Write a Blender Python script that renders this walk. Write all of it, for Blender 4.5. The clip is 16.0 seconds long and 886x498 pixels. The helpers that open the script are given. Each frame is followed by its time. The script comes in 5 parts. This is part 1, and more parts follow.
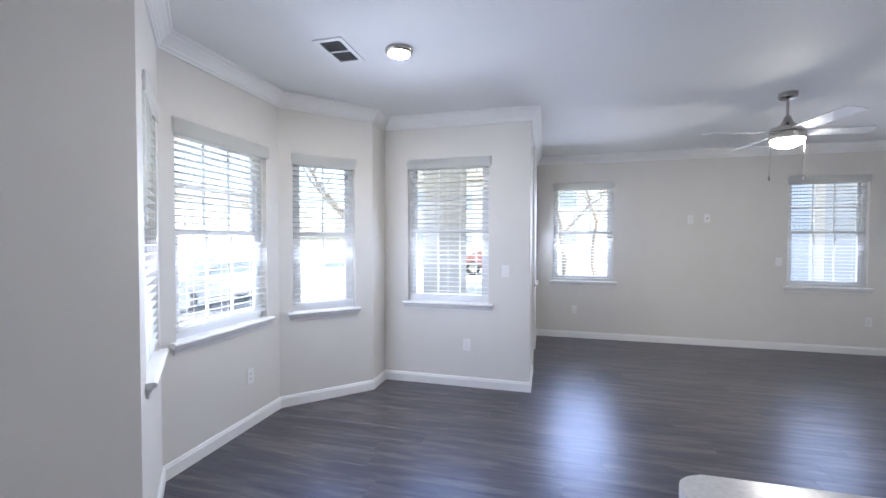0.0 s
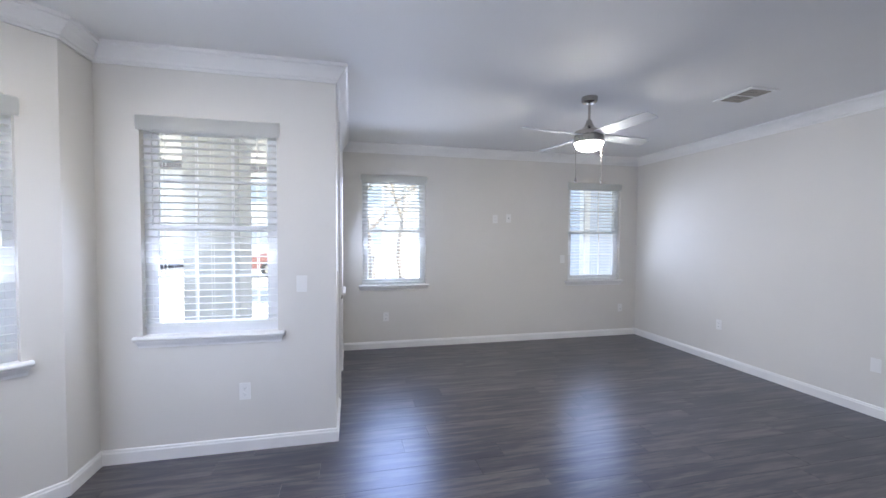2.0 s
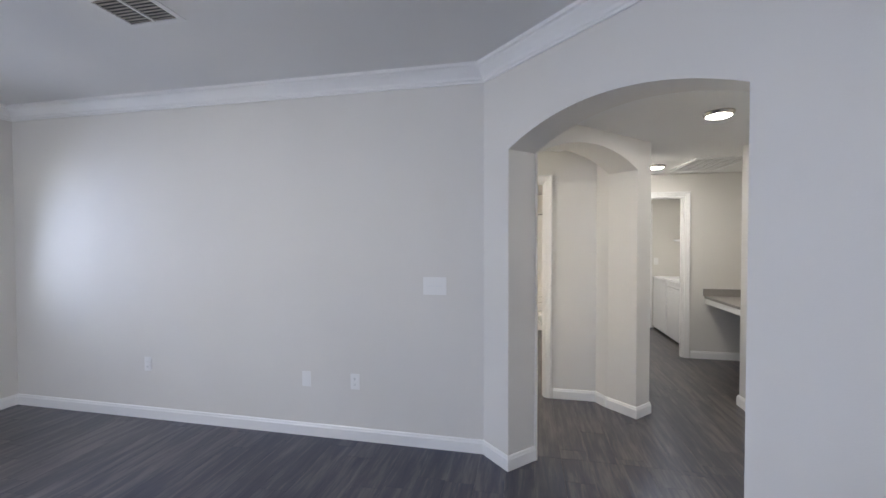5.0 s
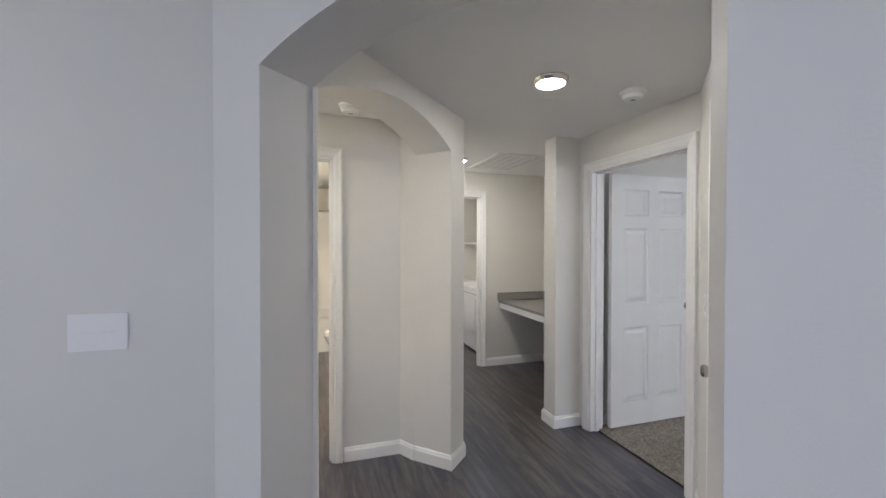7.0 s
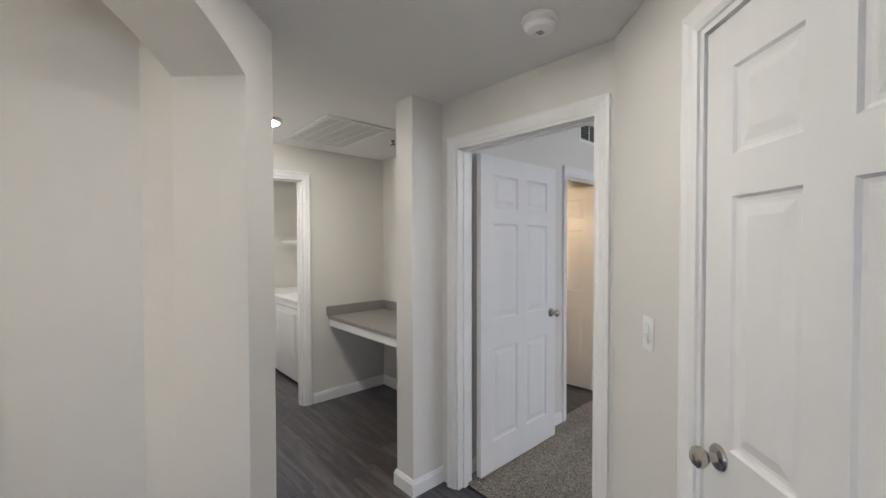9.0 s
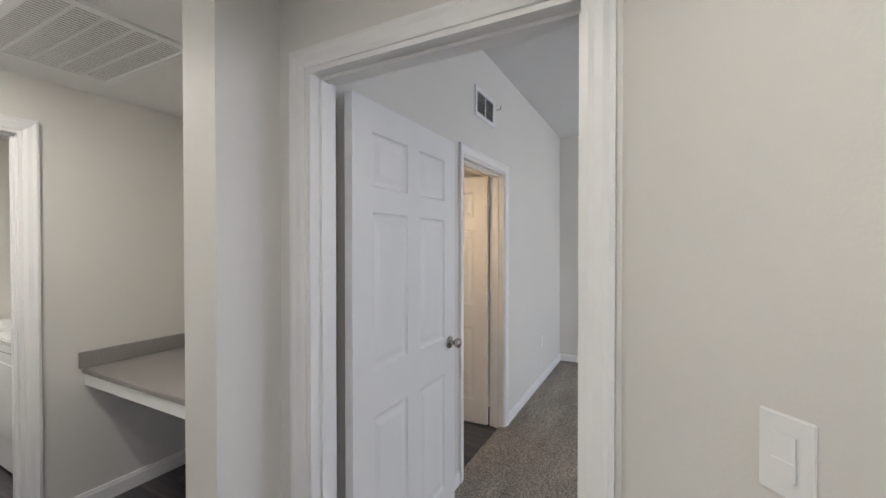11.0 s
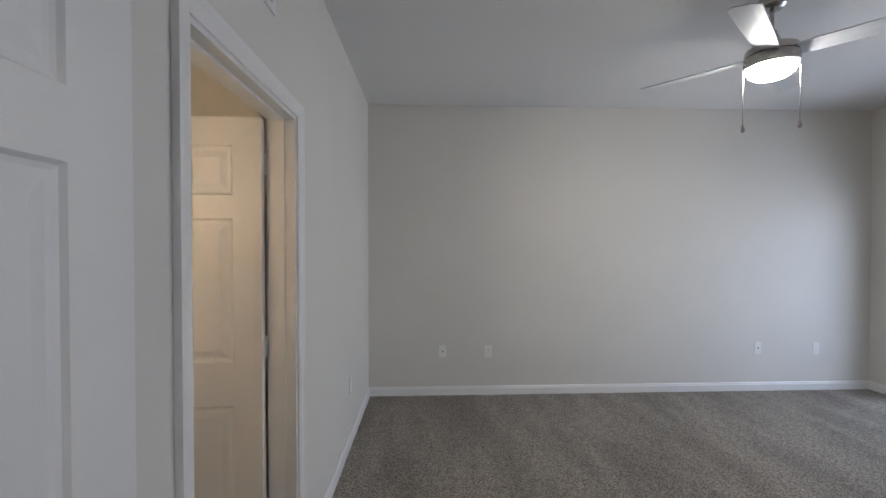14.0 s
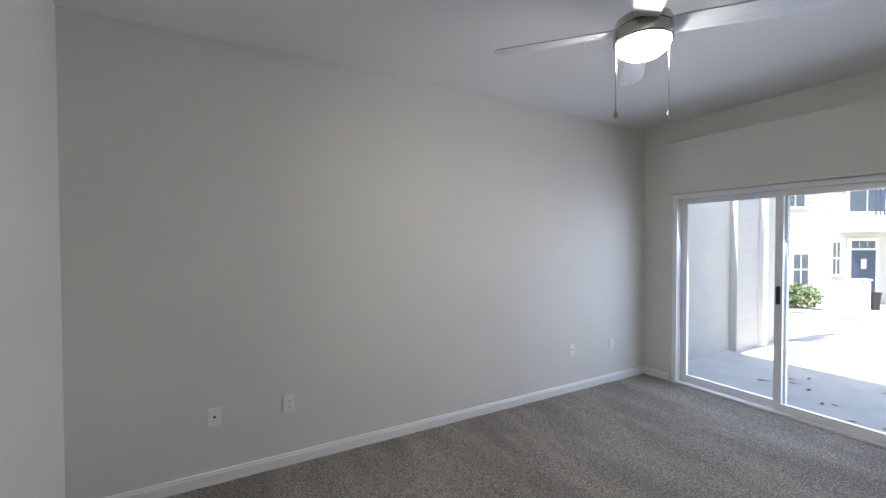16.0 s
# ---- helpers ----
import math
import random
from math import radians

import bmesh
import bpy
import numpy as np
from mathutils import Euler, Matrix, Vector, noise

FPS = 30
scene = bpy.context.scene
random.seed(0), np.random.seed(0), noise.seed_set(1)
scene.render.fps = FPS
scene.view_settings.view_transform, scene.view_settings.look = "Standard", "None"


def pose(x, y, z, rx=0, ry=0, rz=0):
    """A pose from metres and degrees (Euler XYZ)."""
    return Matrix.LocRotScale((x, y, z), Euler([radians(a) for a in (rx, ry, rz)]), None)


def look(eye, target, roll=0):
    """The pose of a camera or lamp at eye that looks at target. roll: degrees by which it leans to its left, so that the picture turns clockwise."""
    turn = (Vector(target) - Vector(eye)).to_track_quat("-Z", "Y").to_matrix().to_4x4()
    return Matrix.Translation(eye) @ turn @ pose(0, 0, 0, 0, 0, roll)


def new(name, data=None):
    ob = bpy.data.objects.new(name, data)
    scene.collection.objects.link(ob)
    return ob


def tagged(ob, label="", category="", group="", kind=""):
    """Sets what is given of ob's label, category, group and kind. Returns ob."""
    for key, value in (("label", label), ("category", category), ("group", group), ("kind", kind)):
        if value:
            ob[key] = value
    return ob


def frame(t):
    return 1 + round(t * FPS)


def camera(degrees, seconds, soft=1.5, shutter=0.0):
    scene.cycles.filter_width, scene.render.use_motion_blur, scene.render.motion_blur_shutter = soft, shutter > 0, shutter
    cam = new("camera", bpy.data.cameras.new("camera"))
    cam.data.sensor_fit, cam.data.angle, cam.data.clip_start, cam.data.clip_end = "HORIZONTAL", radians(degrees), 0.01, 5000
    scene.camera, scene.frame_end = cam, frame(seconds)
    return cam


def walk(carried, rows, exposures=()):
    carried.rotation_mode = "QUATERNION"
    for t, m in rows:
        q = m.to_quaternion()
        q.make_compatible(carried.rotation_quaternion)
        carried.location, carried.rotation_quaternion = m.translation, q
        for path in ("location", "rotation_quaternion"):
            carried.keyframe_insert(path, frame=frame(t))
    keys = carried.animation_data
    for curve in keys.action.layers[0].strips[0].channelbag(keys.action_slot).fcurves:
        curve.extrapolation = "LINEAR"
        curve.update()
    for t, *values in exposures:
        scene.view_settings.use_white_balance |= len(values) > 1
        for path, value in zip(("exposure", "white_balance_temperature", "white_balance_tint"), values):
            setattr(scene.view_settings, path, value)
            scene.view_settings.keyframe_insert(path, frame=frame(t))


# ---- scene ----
cam = camera(95.8, 16.0)
PATH = [
    (0, (1.318, -0.282, 1.462), (0.823, 1.654, 1.414), 0.1),
    (0.5, (1.251, -0.072, 1.488), (0.902, 1.896, 1.422), 0.2),
    (1, (1.231, 0.149, 1.500), (1.097, 2.143, 1.429), 0.3),
    (1.5, (1.246, 0.375, 1.492), (1.376, 2.370, 1.424), 0.3),
    (2, (1.283, 0.622, 1.500), (1.733, 2.570, 1.436), 0.3),
    (2.5, (1.436, 0.881, 1.500), (2.235, 2.713, 1.434), 0.4),
    (3, (1.672, 1.115, 1.510), (2.832, 2.743, 1.447), 0.2),
    (3.5, (1.880, 1.314, 1.521), (3.350, 2.670, 1.457), 0.1),
    (4, (2.142, 1.409, 1.520), (3.859, 2.433, 1.460), 0.1),
    (4.5, (2.470, 1.422, 1.510), (4.342, 2.125, 1.459), 0.0),
    (5, (2.795, 1.390, 1.496), (4.753, 1.798, 1.454), -0.1),
    (7.5, (4.169, 1.268, 1.473), (5.997, 0.457, 1.446), 0.0),
    (8, (4.408, 1.173, 1.490), (6.138, 0.170, 1.454), -0.2),
    (8.5, (4.658, 1.069, 1.502), (6.268, -0.116, 1.460), -0.2),
    (9, (4.871, 0.933, 1.494), (6.347, -0.415, 1.455), -0.1),
    (9.5, (5.052, 0.751, 1.496), (6.398, -0.728, 1.452), -0.3),
    (10, (5.227, 0.571, 1.487), (6.446, -1.015, 1.452), -0.2),
    (12.5, (5.954, -0.343, 1.476), (6.397, -2.293, 1.453), 0.1),
    (13, (6.012, -0.565, 1.488), (6.288, -2.545, 1.463), 0.2),
    (13.5, (6.024, -0.812, 1.489), (6.133, -2.809, 1.462), 0.2),
    (14, (6.056, -1.068, 1.497), (5.979, -3.066, 1.468), 0.0),
    (14.5, (6.053, -1.293, 1.501), (5.769, -3.273, 1.471), 0.0),
    (15, (6.015, -1.54, 1.523), (5.505, -3.474, 1.49), -0.1),
    (15.5, (5.948, -1.785, 1.539), (5.202, -3.64, 1.503), -0.1),
    (16, (5.871, -2.045, 1.561), (4.896, -3.79, 1.52), -0.1),
]
EXPOSURES = [(0, 2.28), (3, 2.26), (5, 2.17), (7.5, 2.06), (8.5, 2.08), (9, 2.05), (10, 2.02), (12.5, 2.08), (13, 1.82), (13.5, 1.54), (14, 1.48), (15, 1.48), (16, 1.50)]
walk(cam, [(t, look(eye, goal, roll)) for t, eye, goal, roll in PATH], EXPOSURES)
FAN1, FAN2 = 8.5, -49.5       # first blade's bearing

# ---- light ----
world = bpy.data.worlds.new("world")
scene.world = world
world.use_nodes = True
wn = world.node_tree
sky = wn.nodes.new("ShaderNodeTexSky")
sky.sky_type = "NISHITA"
sky.sun_disc = False
SUN_EL, SUN_AZ = 58.0, 96.0      # elevation; compass bearing of the sun, clockwise from +y
sky.sun_elevation, sky.sun_rotation = radians(SUN_EL), radians(SUN_AZ)
sky.air_density, sky.dust_density = 1.0, 2.0
wn.links.new(sky.outputs[0], wn.nodes["Background"].inputs[0])
wn.nodes["Background"].inputs[1].default_value = 0.15
sun = new("sun", bpy.data.lights.new("sun", "SUN"))
sun.data.energy, sun.data.angle, sun.data.color = 5.0, radians(0.53), (1.0, 0.95, 0.88)
sx, sy = math.sin(radians(SUN_AZ)) * math.cos(radians(SUN_EL)), math.cos(radians(SUN_AZ)) * math.cos(radians(SUN_EL))
sun.matrix_world = look((sx * 30, sy * 30, 30 * math.sin(radians(SUN_EL))), (0, 0, 0))

# daylight at the openings
def day(p, d, w, z0, z1, power, off=0.022, color=(0.615, 0.71, 1.0), tilt=0.38, spread=150):
    """Soft skylight in a window's opening: local x along the wall from p, +y into the room."""
    l = bpy.data.lights.new("daylight", "AREA")
    l.shape, l.size, l.size_y, l.energy, l.color, l.spread = "RECTANGLE", w * 0.94, (z1 - z0) * 0.94, power, color, radians(spread)
    o = new("daylight", l)
    a = math.atan2(d[1], d[0])
    c = Vector((p[0] + math.cos(a) * w / 2 - math.sin(a) * off, p[1] + math.sin(a) * w / 2 + math.cos(a) * off, (z0 + z1) / 2))
    o.matrix_world = look(c, c + Vector((-math.sin(a), math.cos(a), -tilt)))


R2 = math.sqrt(0.5)
day((5.285, 5.97), (-1, 0), 0.87, 0.85, 2.28, 2.9, spread=140)
day((2.275, 5.97), (-1, 0), 0.845, 0.85, 2.28, 5.7)
day((1.18, 5.83), (0, -1), 0.50, 0.85, 2.28, 1.9)
day((0.785, 3.61), (-1, 0), 0.835, 0.83, 2.255, 4.0)
day((-0.30 - 0.175 * R2, 3.30 - 0.175 * R2), (-1, -1), 0.56, 0.82, 2.195, 3.2)
day((-0.90, 2.545), (0, -1), 0.84, 0.82, 2.195, 5.6)
day((-0.90 + 0.113 * R2, 1.60 - 0.113 * R2), (1, -1), 0.56, 0.82, 2.195, 3.2)
day((1.55, -2.70), (0, -1), 1.93, 0.0, 2.05, 11.8, -0.165, (0.64, 0.745, 1.0), 0.2, 160)

# ---- materials ----
def mat(name, color, rough=0.5, metal=0.0, emit=0.0, emit_color=None):
    m = bpy.data.materials.new(name)
    m.use_nodes = True
    b = m.node_tree.nodes["Principled BSDF"]
    b.inputs["Base Color"].default_value = (*color, 1)
    b.inputs["Roughness"].default_value = rough
    b.inputs["Metallic"].default_value = metal
    if emit:
        b.inputs["Emission Color"].default_value = (*(emit_color or color), 1)
        b.inputs["Emission Strength"].default_value = emit
    return m


def add_noise(m, scale, dark, light, detail=4.0, stretch=(1, 1, 1), bump=0.0, bump_scale=None, rough=None, mid=None):
    """Colour variation between two tones by noise in object space, and fine relief."""
    t = m.node_tree
    b = t.nodes["Principled BSDF"]
    co = t.nodes.new("ShaderNodeTexCoord")
    mp = t.nodes.new("ShaderNodeMapping")
    mp.inputs["Scale"].default_value = stretch
    t.links.new(co.outputs["Object"], mp.inputs["Vector"])
    n = t.nodes.new("ShaderNodeTexNoise")
    n.inputs["Scale"].default_value, n.inputs["Detail"].default_value = scale, detail
    t.links.new(mp.outputs[0], n.inputs["Vector"])
    r = t.nodes.new("ShaderNodeValToRGB")
    r.color_ramp.elements[0].position, r.color_ramp.elements[1].position = 0.3, 0.7
    r.color_ramp.elements[0].color, r.color_ramp.elements[1].color = (*dark, 1), (*light, 1)
    t.links.new(n.outputs["Fac"], r.inputs[0])
    t.links.new(r.outputs[0], b.inputs["Base Color"])
    if rough:
        q = t.nodes.new("ShaderNodeMapRange")
        q.inputs["To Min"].default_value, q.inputs["To Max"].default_value = rough
        t.links.new(n.outputs["Fac"], q.inputs["Value"])
        t.links.new(q.outputs[0], b.inputs["Roughness"])
    if bump:
        n2 = t.nodes.new("ShaderNodeTexNoise")
        n2.inputs["Scale"].default_value, n2.inputs["Detail"].default_value = bump_scale or scale, 3
        t.links.new(mp.outputs[0], n2.inputs["Vector"])
        bp = t.nodes.new("ShaderNodeBump")
        bp.inputs["Strength"].default_value, bp.inputs["Distance"].default_value = bump, 0.004
        t.links.new(n2.outputs["Fac"], bp.inputs["Height"])
        t.links.new(bp.outputs[0], b.inputs["Normal"])
    return m


WALL = add_noise(mat("wall_paint", (0.6, 0.58, 0.55), 0.6), 1.3, (0.69, 0.665, 0.62), (0.72, 0.695, 0.65), bump=0.12, bump_scale=140, rough=(0.5, 0.65))
CEIL = add_noise(mat("ceiling_paint", (0.75, 0.75, 0.75), 0.7), 0.9, (0.755, 0.75, 0.735), (0.79, 0.785, 0.77), bump=0.15, bump_scale=110, rough=(0.55, 0.75))
TRIM = add_noise(mat("trim_paint", (0.82, 0.81, 0.79), 0.35), 3, (0.80, 0.79, 0.77), (0.84, 0.83, 0.81), bump=0.02, bump_scale=60, rough=(0.3, 0.42))
DOORP = add_noise(mat("door_paint", (0.8, 0.79, 0.77), 0.4), 2, (0.775, 0.765, 0.75), (0.81, 0.80, 0.785), stretch=(3, 3, 0.4), bump=0.05, bump_scale=160, rough=(0.34, 0.46))
BLIND = mat("blind_slat", (0.86, 0.86, 0.85), 0.4)


def let_through(m, share, tint):
    """Thin plastic: part of the light passes and scatters on the far side."""
    t = m.node_tree
    mix, tl = t.nodes.new("ShaderNodeMixShader"), t.nodes.new("ShaderNodeBsdfTranslucent")
    tl.inputs[0].default_value = (*tint, 1)
    mix.inputs[0].default_value = share
    t.links.new(t.nodes["Principled BSDF"].outputs[0], mix.inputs[1])
    t.links.new(tl.outputs[0], mix.inputs[2])
    t.links.new(mix.outputs[0], t.nodes["Material Output"].inputs[0])


let_through(BLIND, 0.72, (0.9, 0.9, 0.88))
VINYL = add_noise(mat("window_vinyl", (0.84, 0.84, 0.84), 0.35), 4, (0.82, 0.82, 0.82), (0.86, 0.86, 0.86))
NICKEL = add_noise(mat("brushed_nickel", (0.5, 0.47, 0.43), 0.25, 1.0), 60, (0.42, 0.39, 0.355), (0.52, 0.49, 0.45), stretch=(1, 1, 12), rough=(0.17, 0.28))
CHROME = mat("chrome", (0.75, 0.75, 0.75), 0.12, 1.0)
BLADE = add_noise(mat("fan_blade_silver", (0.55, 0.56, 0.58), 0.4, 0.2), 12, (0.50, 0.51, 0.53), (0.58, 0.59, 0.61), stretch=(0.3, 4, 1))
PLASTIC = mat("white_plastic", (0.82, 0.81, 0.79), 0.4)
DARK = mat("dark_slot", (0.02, 0.02, 0.02), 0.6)
RUBBER = mat("black_rubber", (0.03, 0.03, 0.03), 0.7)
# brownish grey vent slats, darker than the grille enamel
LOUVRE = add_noise(mat("vent_louvre", (0.3, 0.28, 0.25), 0.6), 20, (0.24, 0.22, 0.195), (0.32, 0.30, 0.27))
GRILLE = mat("grille_enamel", (0.78, 0.78, 0.77), 0.4)
APPL = add_noise(mat("appliance_enamel", (0.82, 0.82, 0.82), 0.25), 3, (0.80, 0.80, 0.80), (0.84, 0.84, 0.84), rough=(0.2, 0.3))
TUBM = add_noise(mat("acrylic_white", (0.83, 0.82, 0.80), 0.25), 2, (0.81, 0.80, 0.78), (0.85, 0.84, 0.82))
PORC = mat("porcelain", (0.85, 0.85, 0.84), 0.12)
LAM = add_noise(mat("laminate_grey", (0.27, 0.25, 0.23), 0.4), 160, (0.24, 0.225, 0.21), (0.31, 0.29, 0.27), detail=2, rough=(0.35, 0.5))
QUARTZ = add_noise(mat("quartz_white", (0.7, 0.68, 0.65), 0.25), 90, (0.64, 0.62, 0.59), (0.74, 0.72, 0.69), detail=3)
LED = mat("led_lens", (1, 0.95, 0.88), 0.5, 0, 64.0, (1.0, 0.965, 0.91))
LED_DIM = mat("led_lens_hall", (1, 0.95, 0.88), 0.5, 0, 35.0, (1.0, 0.965, 0.91))
GLOBE = mat("fan_globe", (1, 0.96, 0.9), 0.4, 0, 38.0, (1.0, 0.975, 0.94))
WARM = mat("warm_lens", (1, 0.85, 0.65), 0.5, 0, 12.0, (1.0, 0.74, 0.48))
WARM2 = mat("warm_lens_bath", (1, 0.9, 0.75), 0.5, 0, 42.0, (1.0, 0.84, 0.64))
GLASSFAR = mat("window_glass_pale", (0.35, 0.38, 0.42), 0.1)
CARPET = mat("carpet_pile", (0.3, 0.28, 0.25), 0.95)
GROUND = add_noise(mat("ground_dry_grass", (0.3, 0.29, 0.22), 0.9), 3, (0.32, 0.32, 0.27), (0.50, 0.49, 0.44), bump=0.4, bump_scale=40)
PALECON = add_noise(mat("pale_concrete", (0.68, 0.67, 0.64), 0.8), 4, (0.63, 0.62, 0.59), (0.74, 0.73, 0.71), bump=0.15, bump_scale=80)
CONCRETE = add_noise(mat("concrete", (0.5, 0.48, 0.45), 0.8), 5, (0.46, 0.45, 0.42), (0.58, 0.56, 0.53), bump=0.2, bump_scale=90)
ASPHALT = add_noise(mat("asphalt", (0.1, 0.1, 0.1), 0.85), 8, (0.08, 0.08, 0.085), (0.14, 0.14, 0.14), bump=0.3, bump_scale=120)
SIDING = add_noise(mat("lap_siding_paint", (0.5, 0.47, 0.42), 0.6), 4, (0.56, 0.545, 0.52), (0.63, 0.61, 0.585), stretch=(0.3, 0.3, 5))
WINGPAINT = add_noise(mat("wing_siding_paint", (0.58, 0.63, 0.72), 0.6), 4, (0.55, 0.60, 0.69), (0.62, 0.67, 0.76), stretch=(0.3, 0.3, 5))
STUCCO = add_noise(mat("stucco", (0.55, 0.52, 0.47), 0.8), 6, (0.64, 0.62, 0.58), (0.70, 0.68, 0.645), bump=0.3, bump_scale=80)
ROOFM = add_noise(mat("roof_shingle", (0.12, 0.11, 0.1), 0.9), 9, (0.09, 0.085, 0.08), (0.17, 0.15, 0.14), bump=0.4, bump_scale=30)
BARK = add_noise(mat("bark", (0.25, 0.2, 0.16), 0.9), 14, (0.26, 0.215, 0.175), (0.42, 0.36, 0.30), stretch=(1, 1, 0.3), bump=0.5, bump_scale=30)
LEAF = add_noise(mat("leaf_green", (0.09, 0.14, 0.05), 0.6), 2.5, (0.06, 0.11, 0.03), (0.16, 0.20, 0.08))
BLOSSOM = add_noise(mat("blossom_white", (0.7, 0.66, 0.62), 0.7), 4, (0.62, 0.58, 0.55), (0.78, 0.75, 0.72))
BLUEDOOR = add_noise(mat("door_navy", (0.05, 0.07, 0.13), 0.4), 4, (0.04, 0.06, 0.115), (0.06, 0.085, 0.16))
CARDARK = mat("car_paint_blue_grey", (0.16, 0.18, 0.22), 0.25, 0.3)
CARRED = mat("car_paint_maroon", (0.26, 0.13, 0.11), 0.2, 0.2)
CARGLASS = mat("car_glass", (0.06, 0.07, 0.08), 0.08)
GLASSDARK = mat("window_glass_far", (0.10, 0.12, 0.15), 0.05)


def glass_material():
    m = bpy.data.materials.new("clear_glass")
    m.use_nodes = True
    t = m.node_tree
    t.nodes.clear()
    out, mix = t.nodes.new("ShaderNodeOutputMaterial"), t.nodes.new("ShaderNodeMixShader")
    tr, gl, fr = t.nodes.new("ShaderNodeBsdfTransparent"), t.nodes.new("ShaderNodeBsdfGlossy"), t.nodes.new("ShaderNodeFresnel")
    tr.inputs[0].default_value = (0.96, 0.98, 0.99, 1)
    gl.inputs["Roughness"].default_value = 0.02
    fr.inputs["IOR"].default_value = 1.35
    cap = t.nodes.new("ShaderNodeMath")
    cap.operation = "MINIMUM"
    cap.inputs[1].default_value = 0.12
    t.links.new(fr.outputs[0], cap.inputs[0])
    t.links.new(cap.outputs[0], mix.inputs[0])
    t.links.new(tr.outputs[0], mix.inputs[1])
    t.links.new(gl.outputs[0], mix.inputs[2])
    t.links.new(mix.outputs[0], out.inputs[0])
    return m


GLASS = glass_material()


def plank_material():
    """Dark grey-brown vinyl plank: tone by plank, long grain, satin gloss."""
    m = mat("vinyl_plank", (0.06, 0.05, 0.045), 0.35)
    t = m.node_tree
    b = t.nodes["Principled BSDF"]
    co, info = t.nodes.new("ShaderNodeTexCoord"), t.nodes.new("ShaderNodeObjectInfo")
    sh = t.nodes.new("ShaderNodeVectorMath")
    sh.operation = "MULTIPLY_ADD"
    sh.inputs[1].default_value = (37.0, 19.0, 5.0)
    t.links.new(info.outputs["Random"], sh.inputs[0])
    t.links.new(co.outputs["Object"], sh.inputs[2])
    mp = t.nodes.new("ShaderNodeMapping")
    mp.inputs["Scale"].default_value = (1.3, 12.0, 1.0)
    t.links.new(sh.outputs[0], mp.inputs["Vector"])
    n1, n2 = t.nodes.new("ShaderNodeTexNoise"), t.nodes.new("ShaderNodeTexNoise")
    n1.inputs["Scale"].default_value, n1.inputs["Detail"].default_value, n1.inputs["Distortion"].default_value = 1.6, 6, 0.6
    n2.inputs["Scale"].default_value, n2.inputs["Detail"].default_value = 7.0, 8
    t.links.new(mp.outputs[0], n1.inputs["Vector"])
    t.links.new(mp.outputs[0], n2.inputs["Vector"])
    mx = t.nodes.new("ShaderNodeMath")
    mx.operation = "MULTIPLY_ADD"
    mx.inputs[1].default_value = 0.45
    t.links.new(n2.outputs["Fac"], mx.inputs[0])
    t.links.new(n1.outputs["Fac"], mx.inputs[2])
    ad = t.nodes.new("ShaderNodeMath")
    ad.operation = "MULTIPLY_ADD"
    ad.inputs[1].default_value = 0.13
    t.links.new(info.outputs["Random"], ad.inputs[0])
    t.links.new(mx.outputs[0], ad.inputs[2])
    r = t.nodes.new("ShaderNodeValToRGB")
    e = r.color_ramp.elements
    e[0].position, e[0].color = 0.5, (0.029, 0.0243, 0.0206, 1)
    e[1].position, e[1].color = 1.0, (0.138, 0.117, 0.098, 1)
    mid = e.new(0.76)
    mid.color = (0.064, 0.0535, 0.0455, 1)
    t.links.new(ad.outputs[0], r.inputs[0])
    t.links.new(r.outputs[0], b.inputs["Base Color"])
    q = t.nodes.new("ShaderNodeMapRange")
    q.inputs["To Min"].default_value, q.inputs["To Max"].default_value = 0.25, 0.37
    b.inputs["IOR"].default_value = 1.6
    b.inputs["Specular IOR Level"].default_value = 0.75
    b.inputs["Specular Tint"].default_value = (0.34, 0.53, 1.0, 1)     # blue cast of window reflections put into the gloss tint
    t.links.new(n2.outputs["Fac"], q.inputs["Value"])
    t.links.new(q.outputs[0], b.inputs["Roughness"])
    bp = t.nodes.new("ShaderNodeBump")
    bp.inputs["Strength"].default_value, bp.inputs["Distance"].default_value = 0.12, 0.003
    t.links.new(n2.outputs["Fac"], bp.inputs["Height"])
    t.links.new(bp.outputs[0], b.inputs["Normal"])
    return m


PLANK = plank_material()


